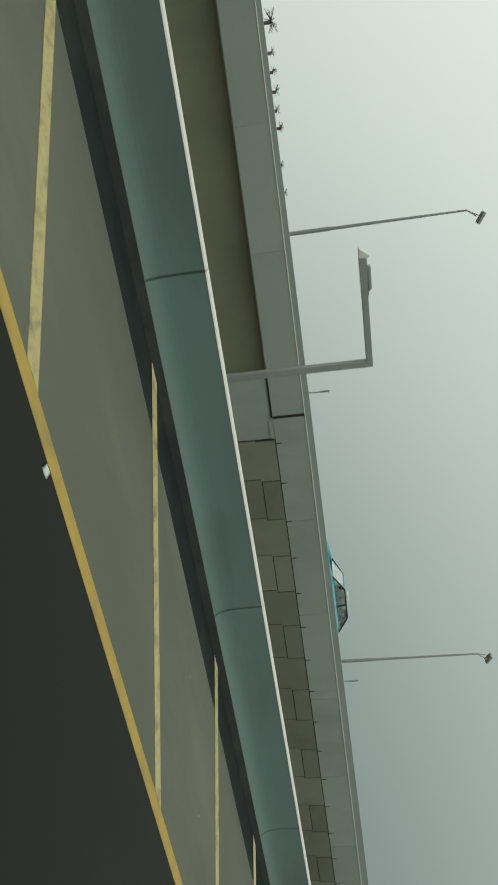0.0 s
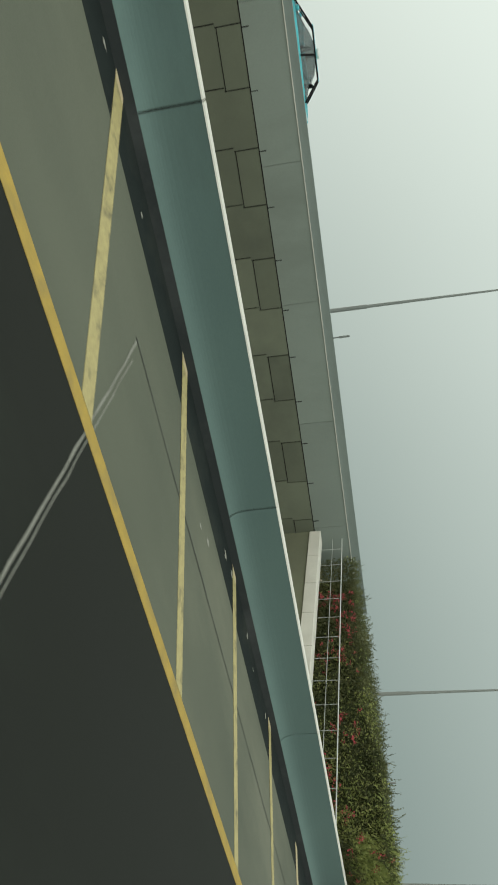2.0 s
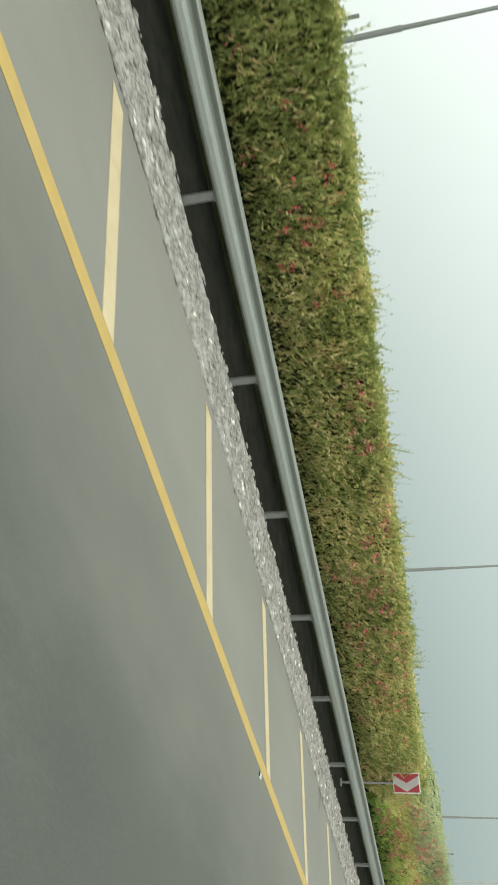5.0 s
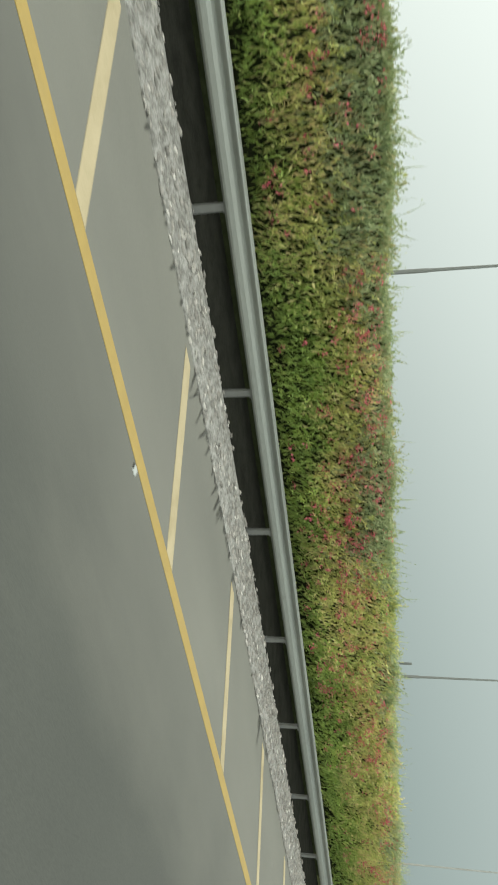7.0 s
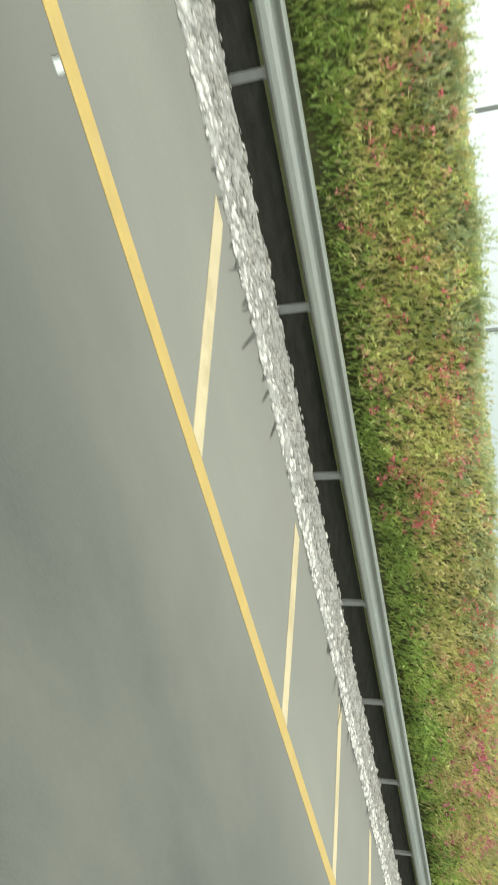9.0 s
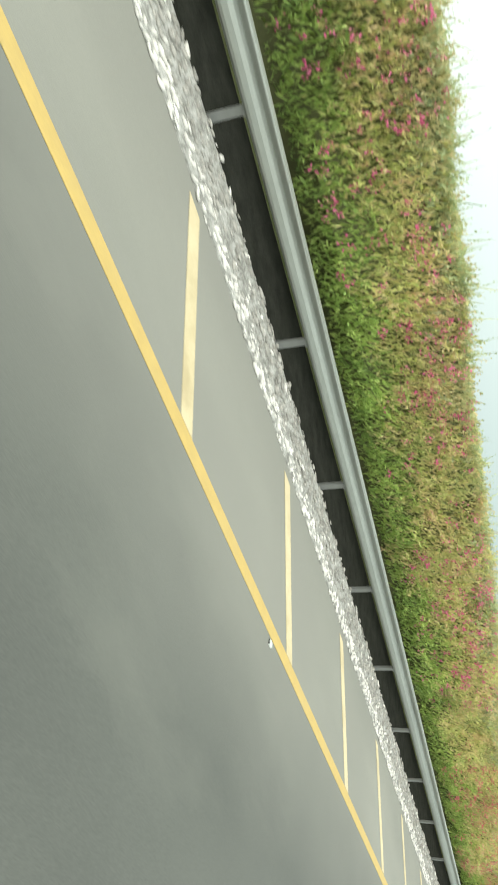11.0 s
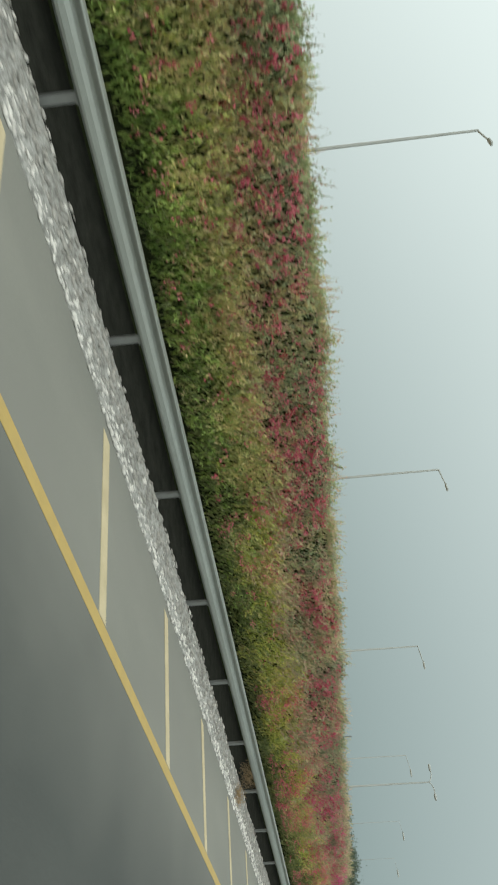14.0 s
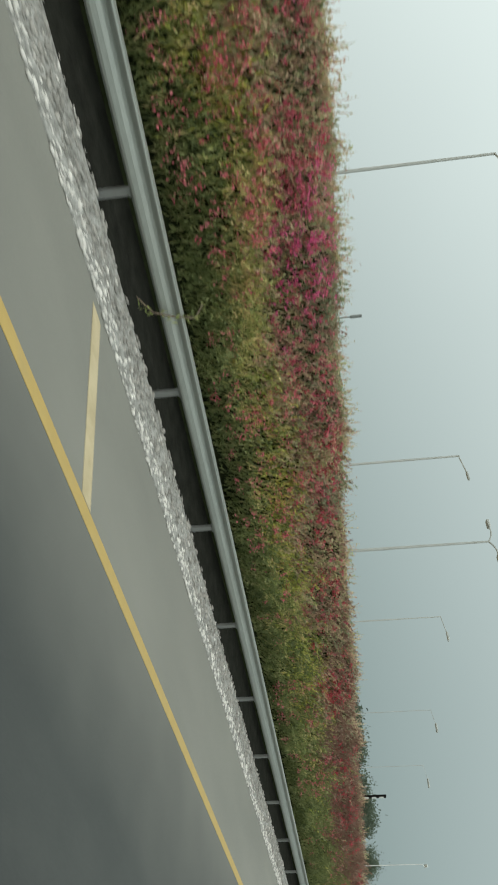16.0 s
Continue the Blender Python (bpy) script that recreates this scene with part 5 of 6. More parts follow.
sweep(bm, [(24.50, 2.60), (24.48, 2.64), (24.42, 2.64), (24.42, 2.60)], [141, 149, 157])
part("pale_line", bm, WHITE_COPING, slip)
cab = thing("utility_box", "small pale utility cabinet among the shrubs", "utility box", at=(203.9, 18.7, -0.2))
bm = bm_new()
box(bm, -0.22, 0.22, -0.15, 0.15, -0.05, 2.55, 0.02)
part("cabinet", bm, WHITE_COPING, cab)
bm = bm_new()
box(bm, -0.26, 0.26, -0.19, 0.19, 2.55, 2.62, 0.015)
part("lid", bm, POLE_PALE, cab)
board = thing("far_sign", "slim black plate with white squares on a post", "road sign", at=(219.3, 15.4, 0))
bm = bm_new()
tube(bm, (0, 0, -0.2), (0, 0, 3.3), 0.04)
part("post", bm, POLE, board)
bm = bm_new()
box(bm, -0.13, 0.13, -0.10, 0.0, 3.2, 4.5, 0.02)
part("panel", bm, BLACK, board)
for k in range(3):
    bm = bm_new()
    box(bm, -0.09, 0.09, -0.11, -0.103, 3.32 + 0.4 * k, 3.56 + 0.4 * k)
    part("white_square", bm, WHITE, board)


# ---------------------------------------------------------------- trees far off
def tree(x, y, z0, height, spread, seed, palm=False):
    r_ = np.random.default_rng(seed)
    t = thing("palm_tree" if palm else "tree", "distant date palm behind the bridge" if palm else "distant broad green tree in the haze", "palm" if palm else "tree", at=(x, y, z0), group="far trees")
    bm = bm_new()
    p = Vector((0, 0, -0.3))
    crown = []
    if palm:
        for k in range(5):
            q_ = Vector((0.03 * k, 0.02 * k, height * (k + 1) / 5))
            tube(bm, p, q_, 0.2 - 0.015 * k, 0.19 - 0.015 * k, n=8)
            p = q_
        part("trunk", bm, BARK, t)
        c, d, le = [], [], []
        for k in range(26):
            a = r_.uniform(0, 6.28)
            e = r_.uniform(-0.3, 1.1)
            for m_ in range(14):
                u = (m_ + 1) / 14 * spread
                pt = np.array([math.cos(a) * u, math.sin(a) * u, height + math.sin(e) * u - 0.28 * u * u])
                for s_ in (-1, 1):
                    c.append(pt)
                    d.append(np.array([math.cos(a + s_ * 0.9), math.sin(a + s_ * 0.9), -0.2]))
                    le.append(0.3 * spread)
        c, d, le = np.array(c), np.array(d), np.array(le)
        leaves("fronds", c, d, le, le * 0.12, LEAF_FAR, t, r_)
        return t
    tube(bm, p, (0, 0, height * 0.45), 0.22, 0.15, n=8)
    for k in range(6):
        a = 6.28 * k / 6 + r_.uniform(-0.3, 0.3)
        tip = Vector((math.cos(a) * spread * 0.5, math.sin(a) * spread * 0.5, height * r_.uniform(0.6, 0.85)))
        tube(bm, (0, 0, height * 0.4), tip, 0.11, 0.04, n=6)
        crown.append(tip)
    crown.append(Vector((0, 0, height * 0.85)))
    part("trunk", bm, BARK, t)
    c = np.concatenate([np.array(q_) + r_.normal(size=(260, 3)) * np.array([spread * 0.22, spread * 0.22, height * 0.09]) for q_ in crown])
    leaves("crown", c, r_.normal(size=c.shape), r_.uniform(0.25, 0.5, len(c)), r_.uniform(0.15, 0.3, len(c)), LEAF_FAR, t, r_)
    return t


for i, (x, y, hgt) in enumerate(((240, 31, 4.6), (247, 34, 5.2), (255, 38, 5.6), (264, 42, 6.4), (273, 44, 7.0), (282, 46, 7.2), (291, 45, 7.8), (300, 45, 8.2), (309, 46, 8.8), (318, 52, 8.5), (332, 60, 9.0), (345, 50, 9.5), (352, 66, 9.0), (366, 58, 10.5), (380, 52, 10.0), (392, 64, 12.0), (404, 50, 11.5), (420, 58, 12.5), (300, 62, 7.5), (430, 45, 13.0), (445, 52, 12.0))):
    tree(x, y, ground_z(x, y), hgt, 3.2, 100 + i)
for i, (x, y, hgt, sp) in enumerate(((-12.4, 62.0, 2.5, 0.8), (-16.0, 62.0, 2.4, 0.75), (-10.4, 63.0, 2.35, 0.38), (-9.0, 62.0, 2.3, 0.36), (-7.6, 63.0, 2.35, 0.42), (-6.2, 62.0, 2.25, 0.34), (-4.9, 62.0, 2.35, 0.42), (-1.9, 64.0, 2.15, 0.3), (0.2, 62.0, 2.1, 0.32))):
    tree(x, y, ground_z(x, y), hgt, sp, 200 + i, palm=True)

# ---------------------------------------------------------------- vehicles
def skin(bm, x0, x1, low, high, side, bulge, thick=0.05, nx=24, nz=8):
    """A curved body side between two heights that may change along x; side: -1 near, 1 far; bulge: y of the skin at a height."""
    def grid(off):
        return [[bm.verts.new((x, side * (bulge(x, low(x) + (high(x) - low(x)) * j / nz) - off), low(x) + (high(x) - low(x)) * j / nz)) for j in range(nz + 1)]
                for x in (x0 + (x1 - x0) * i / nx for i in range(nx + 1))]
    a, b = grid(0.0), grid(thick)
    for g_ in (a, b):
        for i in range(nx):
            for j in range(nz):
                bm.faces.new((g_[i][j], g_[i + 1][j], g_[i + 1][j + 1], g_[i][j + 1]))
    for i in range(nx):
        bm.faces.new((a[i][0], a[i + 1][0], b[i + 1][0], b[i][0]))
        bm.faces.new((a[i][nz], a[i + 1][nz], b[i + 1][nz], b[i][nz]))
    for j in range(nz):
        bm.faces.new((a[0][j], a[0][j + 1], b[0][j + 1], b[0][j]))
        bm.faces.new((a[nx][j], a[nx][j + 1], b[nx][j + 1], b[nx][j]))
    bmesh.ops.recalc_face_normals(bm, faces=bm.faces)


def arch(cx, cz, r, flat):
    """The lower edge of a body side with a wheel arch cut into it."""
    return lambda x: max(flat, cz + math.sqrt(max(0.0, r * r - (x - cx) ** 2))) if abs(x - cx) < r else flat


def wheel(parent, x, y, r, w, side):
    hub = Matrix.Translation((x, y, r)) @ Matrix.Rotation(math.pi / 2, 4, "X")
    bm = bm_new()
    prof = [(0.62, -0.5), (0.93, -0.5), (1.0, -0.38), (1.0, 0.38), (0.93, 0.5), (0.62, 0.5)]
    n = 36
    rings = [[bm.verts.new(hub @ Vector((math.cos(6.2832 * i / n) * r * q_, math.sin(6.2832 * i / n) * r * q_, h * w))) for q_, h in prof] for i in range(n)]
    for i in range(n):
        a, b = rings[i], rings[(i + 1) % n]
        for j in range(len(prof)):
            k = (j + 1) % len(prof)
            bm.faces.new((a[j], b[j], b[k], a[k]))
    bmesh.ops.recalc_face_normals(bm, faces=bm.faces)
    wh = part("wheel", bm, RUBBER, parent)
    bm = bm_new()
    tube(bm, (x, y - 0.3 * w, r), (x, y + 0.3 * w, r), r * 0.63, n=28)
    for k in range(6):
        a = 6.2832 * k / 6
        m = Matrix.Translation((x, y + side * 0.36 * w, r)) @ Matrix.Rotation(a, 4, "Y")
        box(bm, -0.035, 0.035, -0.02, 0.02, 0.0, r * 0.6, 0.006, m)
    part("rim", bm, DARK_RIM, wh, "dark grey alloy rim")
    return wh


def bar(bm, a, b, w, h):
    """A flat bar from a to b."""
    a, b = Vector(a), Vector(b)
    m = Matrix.Translation((a + b) / 2) @ (b - a).to_track_quat("Z", "Y").to_matrix().to_4x4()
    box(bm, -w / 2, w / 2, -h / 2, h / 2, -(b - a).length / 2, (b - a).length / 2, min(w, h) * 0.15, m)


# two lines on the front doors, the upper one in joined Arabic letters written out from its left end
LETTERING = (("\uFEF2\uFECB\uFE8E\uFEE8\uFEBC\uFEDF\uFE8D \uFEE6\uFEE3\uFEFB\uFE8D", 0.985, 0.42), ("INDUSTRIAL SECURITY", 0.875, 0.56))


def pickup(at, turn):
    t = thing("pickup_truck", "dark green-grey double-cab pickup with a black roll bar and open bed", "pickup truck", at=at, turn=turn)
    HW, BED, RAIL, BELT = 0.90, 2.29, 1.28, 1.24
    belly = lambda x, z: HW - 0.07 * ((z - 0.98) / 0.42) ** 2 - 0.03 * max(0.0, (x - 4.8) / 0.8) ** 2
    for side, nm in ((-1, "bed_side"), (1, "bed_side")):
        bm = bm_new()
        skin(bm, 0.06, BED, arch(1.22, 0.34, 0.45, 0.46), lambda x: RAIL - 0.03, side, belly, 0.07, nx=40)
        b = part(nm, bm, CAR_PAINT, t, smooth=True)
        bm = bm_new()
        y0, y1 = sorted((side * (HW - 0.03), side * (HW - 0.10)))
        box(bm, 0.05, BED, y0, y1, RAIL - 0.028, RAIL + 0.006, 0.01)
        part("rail_cap", bm, TRIM, b, "pale grey bed rail cap")
        bm = bm_new()
        box(bm, 0.2, 0.42, side * (HW - 0.068) - 0.012, side * (HW - 0.068) + 0.012, RAIL + 0.006, RAIL + 0.012)
        part("stake_slot", bm, BLACK, b)
        bm = bm_new()
        n = 20
        pr = None
        for i in range(n + 1):
            a = math.pi * i / n
            cur = [bm.verts.new((1.22 + math.cos(a) * r_, side * yy, 0.34 + math.sin(a) * r_)) for r_, yy in ((0.43, HW - 0.06), (0.53 + 0.035 * math.sin(2 * a) ** 2, HW + 0.008), (0.43, HW + 0.035))]
            if pr:
                for j in range(3):
                    bm.faces.new((pr[j], cur[j], cur[(j + 1) % 3], pr[(j + 1) % 3]))
            pr = cur
        bmesh.ops.recalc_face_normals(bm, faces=bm.faces)
        part("wheel_flare", bm, PLASTIC, b)
    bm = bm_new()
    box(bm, 0.06, BED, -HW + 0.08, HW - 0.08, 0.62, 0.72, 0.01)
    floor_ = part("bed_floor", bm, BLACK, t, "black ribbed bed liner")
    for k in range(9):
        bm = bm_new()
        box(bm, 0.1, BED - 0.05, -0.72 + 0.17 * k, -0.66 + 0.17 * k, 0.72, 0.735)
        part("floor_rib", bm, BLACK, floor_)
    for side in (-1, 1):
        bm = bm_new()
        y0, y1 = sorted((side * (HW - 0.085), side * (HW - 0.125)))
        box(bm, 0.1, BED, y0, y1, 0.7, RAIL - 0.035)
        y0, y1 = sorted((side * (HW - 0.12), side * (HW - 0.3)))
        box(bm, 0.85, 1.6, y0, y1, 0.7, 0.98, 0.05)
        part("bed_liner", bm, BLACK, t)
    bm = bm_new()
    box(bm, BED - 0.04, BED, -HW + 0.09, HW - 0.09, 0.6, RAIL - 0.02, 0.008)
    part("bulkhead", bm, BLACK, t)
    # tailgate
    bm = bm_new()
    box(bm, 0.0, 0.055, -0.70, 0.70, 0.70, RAIL - 0.02, 0.015)
    box(bm, -0.012, 0.002, -0.62, 0.62, 0.78, 1.0, 0.01)
    tg = part("tailgate", bm, CAR_PAINT, t)
    bm = bm_new()
    box(bm, -0.01, 0.075, -0.72, 0.72, RAIL - 0.02, RAIL + 0.012, 0.012)
    part("top_cap", bm, TRIM, tg, "pale grey tailgate cap")
    bm = bm_new()
    box(bm, -0.025, 0.0, -0.12, 0.12, 1.06, 1.13, 0.01)
    part("handle", bm, CHROME, tg, "chrome handle")
    bm = bm_new()
    box(bm, -0.02, -0.014, -0.23, 0.23, 0.80, 0.93, 0.004)
    plate = part("plate_field", bm, PLATE, tg, "pale blue plate")
    bm = bm_new()
    for k in range(4):
        box(bm, -0.024, -0.0205, -0.17 + 0.09 * k, -0.11 + 0.09 * k, 0.83, 0.90)
    part("plate_bar", bm, BLACK, plate)
    # lamps at the rear corners
    for side in (-1, 1):
        bm = bm_new()
        y0, y1 = sorted((side * 0.80, side * (HW + 0.004)))
        box(bm, -0.012, 0.20, y0, y1, 0.76, 1.15, 0.03)
        lamp = part("tail_lamp", bm, TAIL_RED, t, "red tail lamp")
        bm = bm_new()
        y0, y1 = sorted((side * 0.815, side * (HW - 0.02)))
        box(bm, -0.018, 0.0, y0, y1, 0.90, 0.98, 0.006)
        part("reverse_lens", bm, CLEAR, lamp)
        bm = bm_new()
        y0, y1 = sorted((side * 0.70, side * (HW - 0.01)))
        box(bm, 0.0, 0.19, y0, y1, 0.55, 0.76, 0.02)
        part("corner_panel", bm, CAR_PAINT, t)
    bm = bm_new()
    box(bm, -0.17, 0.02, -0.84, 0.84, 0.42, 0.62, 0.03)
    bumper = part("rear_bumper", bm, CHROME, t, "dull chrome step bumper")
    for side in (-1, 1):
        for k in range(9):
            bm = bm_new()
            y = side * (0.30 + 0.055 * k)
            box(bm, -0.16, 0.0, y - 0.016, y + 0.016, 0.615, 0.632)
            part("step_rib", bm, PLASTIC, bumper)
    bm = bm_new()
    box(bm, -0.26, -0.12, -0.07, 0.07, 0.36, 0.44, 0.02)
    tube(bm, (-0.24, 0, 0.44), (-0.24, 0, 0.50), 0.03)
    part("tow_hitch", bm, BLACK, t)
    bm = bm_new()
    tube(bm, (-0.1, 0.5, 0.33), (0.6, 0.5, 0.36), 0.045, n=14)
    part("exhaust_pipe", bm, GALV_POST, t)
    bm = bm_new()
    for side in (-1, 1):
        box(bm, 0.0, 5.2, side * 0.45 - 0.05, side * 0.45 + 0.05, 0.36, 0.52)
    box(bm, 1.14, 1.28, -0.7, 0.7, 0.33, 0.45, 0.02)
    box(bm, 4.4, 4.55, -0.7, 0.7, 0.33, 0.45, 0.02)
    box(bm, 2.34, 5.3, -0.8, 0.8, 0.40, 0.6)
    part("chassis", bm, BLACK, t)
    # cab sides
    for side in (-1, 1):
        for nm, x0, x1, low in (("rear_door", 2.34, 3.22, lambda x: 0.44), ("front_door", 3.235, 4.22, lambda x: 0.44), ("fender", 4.235, 5.50, arch(4.62, 0.34, 0.42, 0.44))):
            bm = bm_new()
            skin(bm, x0, x1, low, (lambda x: BELT) if x1 < 4.3 else (lambda x: BELT - 0.10 * ((x - 4.235) / 1.27) ** 1.5), side, belly, 0.05, nx=30)
            door = part(nm, bm, CAR_PAINT, t, smooth=True)
            if "door" in nm:
                bm = bm_new()
                y0, y1 = sorted((side * (HW - 0.045), side * (HW + 0.03)))
                box(bm, x0 + 0.10, x0 + 0.32, y0, y1, 1.10, 1.135, 0.012)
                part("door_handle", bm, TRIM, door, "dull grey door handle")
            if nm == "front_door":
                for words, z, long_ in LETTERING:
                    text = bpy.data.curves.new("lettering", "FONT")
                    text.body = words
                    text.extrude = 0.002
                    text.resolution_u = 2
                    holder = bpy.data.objects.new("lettering", text)
                    scene.collection.objects.link(holder)
                    flat = bpy.data.meshes.new_from_object(holder.evaluated_get(bpy.context.evaluated_depsgraph_get()))
                    bpy.data.objects.remove(holder)
                    bpy.data.curves.remove(text)
                    wide = max(v.co.x for v in flat.vertices)
                    for v in flat.vertices:
                        k_, dx = 0.088, v.co.x / wide * long_
                        x = x0 + 0.22 + dx if side < 0 else x0 + 0.22 + long_ - dx
                        v.co = (x, side * (belly(x, z + 0.03) + 0.004 + v.co.z), z + v.co.y * k_)
                    flat.materials.clear()
                    flat.materials.append(DECAL)
                    o = new("lettering", flat)
                    o.parent = door
                    o["label"] = "pale green lettering"
        bm = bm_new()
        y0, y1 = sorted((side * 0.72, side * 0.93))
        box(bm, 2.5, 4.1, y0, y1, 0.40, 0.46, 0.02)
        part("side_step", bm, PLASTIC, t)
        # greenhouse: pillars and panes
        ring = [(2.37, BELT, 0.845), (4.55, BELT, 0.845), (3.95, 1.81, 0.72), (2.49, 1.81, 0.72)]
        def on(u, v):
            a = Vector((ring[0][0] + (ring[1][0] - ring[0][0]) * u, side * ring[0][2], BELT))
            b = Vector((ring[3][0] + (ring[2][0] - ring[3][0]) * u, side * ring[2][2], 1.81))
            return a.lerp(b, v) + Vector((0, side * 0.03 * math.sin(math.pi * v), 0))
        for nm, u0, u1 in (("rear_quarter_pillar", 0.0, 0.07), ("middle_pillar", 0.40, 0.46), ("windscreen_pillar", 0.93, 1.0)):
            bm = bm_new()
            pts_ = [[on(u, v / 5) for v in range(6)] for u in (u0, u1)]
            prev = None
            for v in range(6):
                cur = [bm.verts.new(pts_[0][v]), bm.verts.new(pts_[1][v]), bm.verts.new(pts_[1][v] - Vector((0, side * 0.05, 0))), bm.verts.new(pts_[0][v] - Vector((0, side * 0.05, 0)))]
                if prev:
                    for j in range(4):
                        bm.faces.new((prev[j], cur[j], cur[(j + 1) % 4], prev[(j + 1) % 4]))
                prev = cur
            bmesh.ops.recalc_face_normals(bm, faces=bm.faces)
            part(nm, bm, CAR_PAINT if nm != "middle_pillar" else BLACK, t)
        for u0, u1 in ((0.075, 0.395), (0.465, 0.925)):
            bm = bm_new()
            prev = None
            for v in range(6):
                cur = [bm.verts.new(on(u0, v / 5) - Vector((0, side * 0.012, 0))), bm.verts.new(on(u1, v / 5) - Vector((0, side * 0.012, 0)))]
                if prev:
                    bm.faces.new((prev[0], prev[1], cur[1], cur[0]))
                prev = cur
            bmesh.ops.solidify(bm, geom=bm.faces, thickness=0.005)
            part("side_window", bm, TINTED, t, "tinted side window")
        bm = bm_new()
        y0, y1 = sorted((side * 0.93, side * 1.10))
        box(bm, 4.12, 4.28, y0, y1, 1.20, 1.42, 0.05)
        box(bm, 4.16, 4.22, *sorted((side * 0.84, side * 0.95)), 1.24, 1.30, 0.01)
        part("door_mirror", bm, CAR_PAINT, t)
    # roof: crowned sheet with lengthwise ribs
    bm = bm_new()
    nx, ny = 16, 14
    def crown(i, j):
        x = 2.43 + (4.05 - 2.43) * i / nx
        u = -1 + 2 * j / ny
        edge = min(1.0, i / 2, (nx - i) / 3)
        z = 1.825 + 0.075 * (1 - u * u) ** 0.5 * (0.4 + 0.6 * edge) - (0.05 if i == nx else 0.0)
        if 2 <= i <= nx - 4 and j in (3, 5, 7, 9, 11):
            z += 0.014
        return (x, 0.715 * u, z)
    top = [[bm.verts.new(crown(i, j)) for j in range(ny + 1)] for i in range(nx + 1)]
    for i in range(nx):
        for j in range(ny):
            bm.faces.new((top[i][j], top[i + 1][j], top[i + 1][j + 1], top[i][j + 1]))
    bmesh.ops.solidify(bm, geom=bm.faces, thickness=0.04)
    bmesh.ops.recalc_face_normals(bm, faces=bm.faces)
    roof = part("roof", bm, ROOF_PAINT, t, "pearl grey ribbed roof")
    for side in (-1, 1):
        bm = bm_new()
        tube(bm, (2.47, side * 0.72, 1.815), (3.95, side * 0.72, 1.815), 0.035, n=8)
        part("roof_gutter", bm, CAR_PAINT, roof)
    for u in (-0.85, -0.62, -0.36, -0.1, 0.16, 0.42, 0.68):
        bm = bm_new()
        z = 1.829 + 0.075 * (1 - u * u) ** 0.5
        box(bm, 2.67, 3.62, 0.715 * u - 0.008, 0.715 * u + 0.008, z - 0.02, z + 0.004)
        part("roof_groove", bm, BLACK, roof)
    for y in (-0.26, 0.26):
        bm = bm_new()
        tube(bm, (3.72, y, 1.88), (3.72, y, 1.92), 0.03)
        part("roof_plug", bm, BLACK, roof)
    # rear window and its lamp
    bm = bm_new()
    quad(bm, (2.375, -0.76, BELT + 0.04), (2.375, 0.76, BELT + 0.04), (2.47, 0.64, 1.77), (2.47, -0.64, 1.77))
    bmesh.ops.solidify(bm, geom=bm.faces, thickness=0.006)
    pane = part("rear_window", bm, REAR_GLASS, t, "glossy rear window")
    for a, b in (((2.365, -0.77, BELT + 0.045), (2.365, 0.77, BELT + 0.045)), ((2.365, 0.77, BELT + 0.045), (2.46, 0.65, 1.765)), ((2.365, -0.77, BELT + 0.045), (2.46, -0.65, 1.765))):
        bm = bm_new()
        bar(bm, a, b, 0.03, 0.022)
        part("window_trim", bm, TRIM, pane, "pale window trim")
    for y in (-0.2, 0.2):
        bm = bm_new()
        bar(bm, (2.366, y, BELT + 0.05), (2.462, y * 0.9, 1.77), 0.025, 0.014)
        part("window_divider", bm, BLACK, pane)
    bm = bm_new()
    box(bm, 2.34, 2.41, -0.86, 0.86, 0.6, BELT + 0.03, 0.02)
    part("cab_back", bm, CAR_PAINT, t)
    bm = bm_new()
    box(bm, 2.41, 2.49, -0.70, 0.70, 1.77, 1.835, 0.02)
    part("roof_header", bm, ROOF_PAINT, t)
    bm = bm_new()
    box(bm, 2.385, 2.415, -0.17, 0.17, 1.765, 1.835, 0.01)
    part("brake_lamp", bm, TAIL_RED, t, "high red brake lamp")
    # windscreen, bonnet, nose
    bm = bm_new()
    quad(bm, (4.52, -0.78, BELT), (4.52, 0.78, BELT), (3.97, 0.68, 1.81), (3.97, -0.68, 1.81))
    bmesh.ops.solidify(bm, geom=bm.faces, thickness=0.006)
    part("windscreen", bm, TINTED, t)
    bm = bm_new()
    nx, ny = 12, 12
    def hood(i, j):
        u = -1 + 2 * j / ny
        x = 4.36 + (5.50 - 4.36) * i / nx
        z = BELT + 0.035 * (1 - u * u) - 0.10 * (i / nx) ** 1.6 + (0.022 if j in (3, 9) else 0.0)
        return (x, 0.84 * u * (1 - 0.06 * (i / nx) ** 2), z)
    top = [[bm.verts.new(hood(i, j)) for j in range(ny + 1)] for i in range(nx + 1)]
    for i in range(nx):
        for j in range(ny):
            bm.faces.new((top[i][j], top[i + 1][j], top[i + 1][j + 1], top[i][j + 1]))
    bmesh.ops.solidify(bm, geom=bm.faces, thickness=0.03)
    bmesh.ops.recalc_face_normals(bm, faces=bm.faces)
    # the pale paint stands for sky reflected in a dark green-grey bonnet
    part("bonnet", bm, ROOF_PAINT, t)
    bm = bm_new()
    box(bm, 5.42, 5.58, -0.82, 0.82, 0.42, 0.72, 0.05)
    part("front_bumper", bm, PLASTIC, t)
    bm = bm_new()
    box(bm, 5.44, 5.54, -0.5, 0.5, 0.74, 1.08, 0.03)
    part("grille", bm, BLACK, t)
    for side in (-1, 1):
        bm = bm_new()
        box(bm, 5.36, 5.53, *sorted((side * 0.52, side * 0.84)), 0.84, 1.06, 0.04)
        part("headlamp", bm, CLEAR, t)
        bm = bm_new()
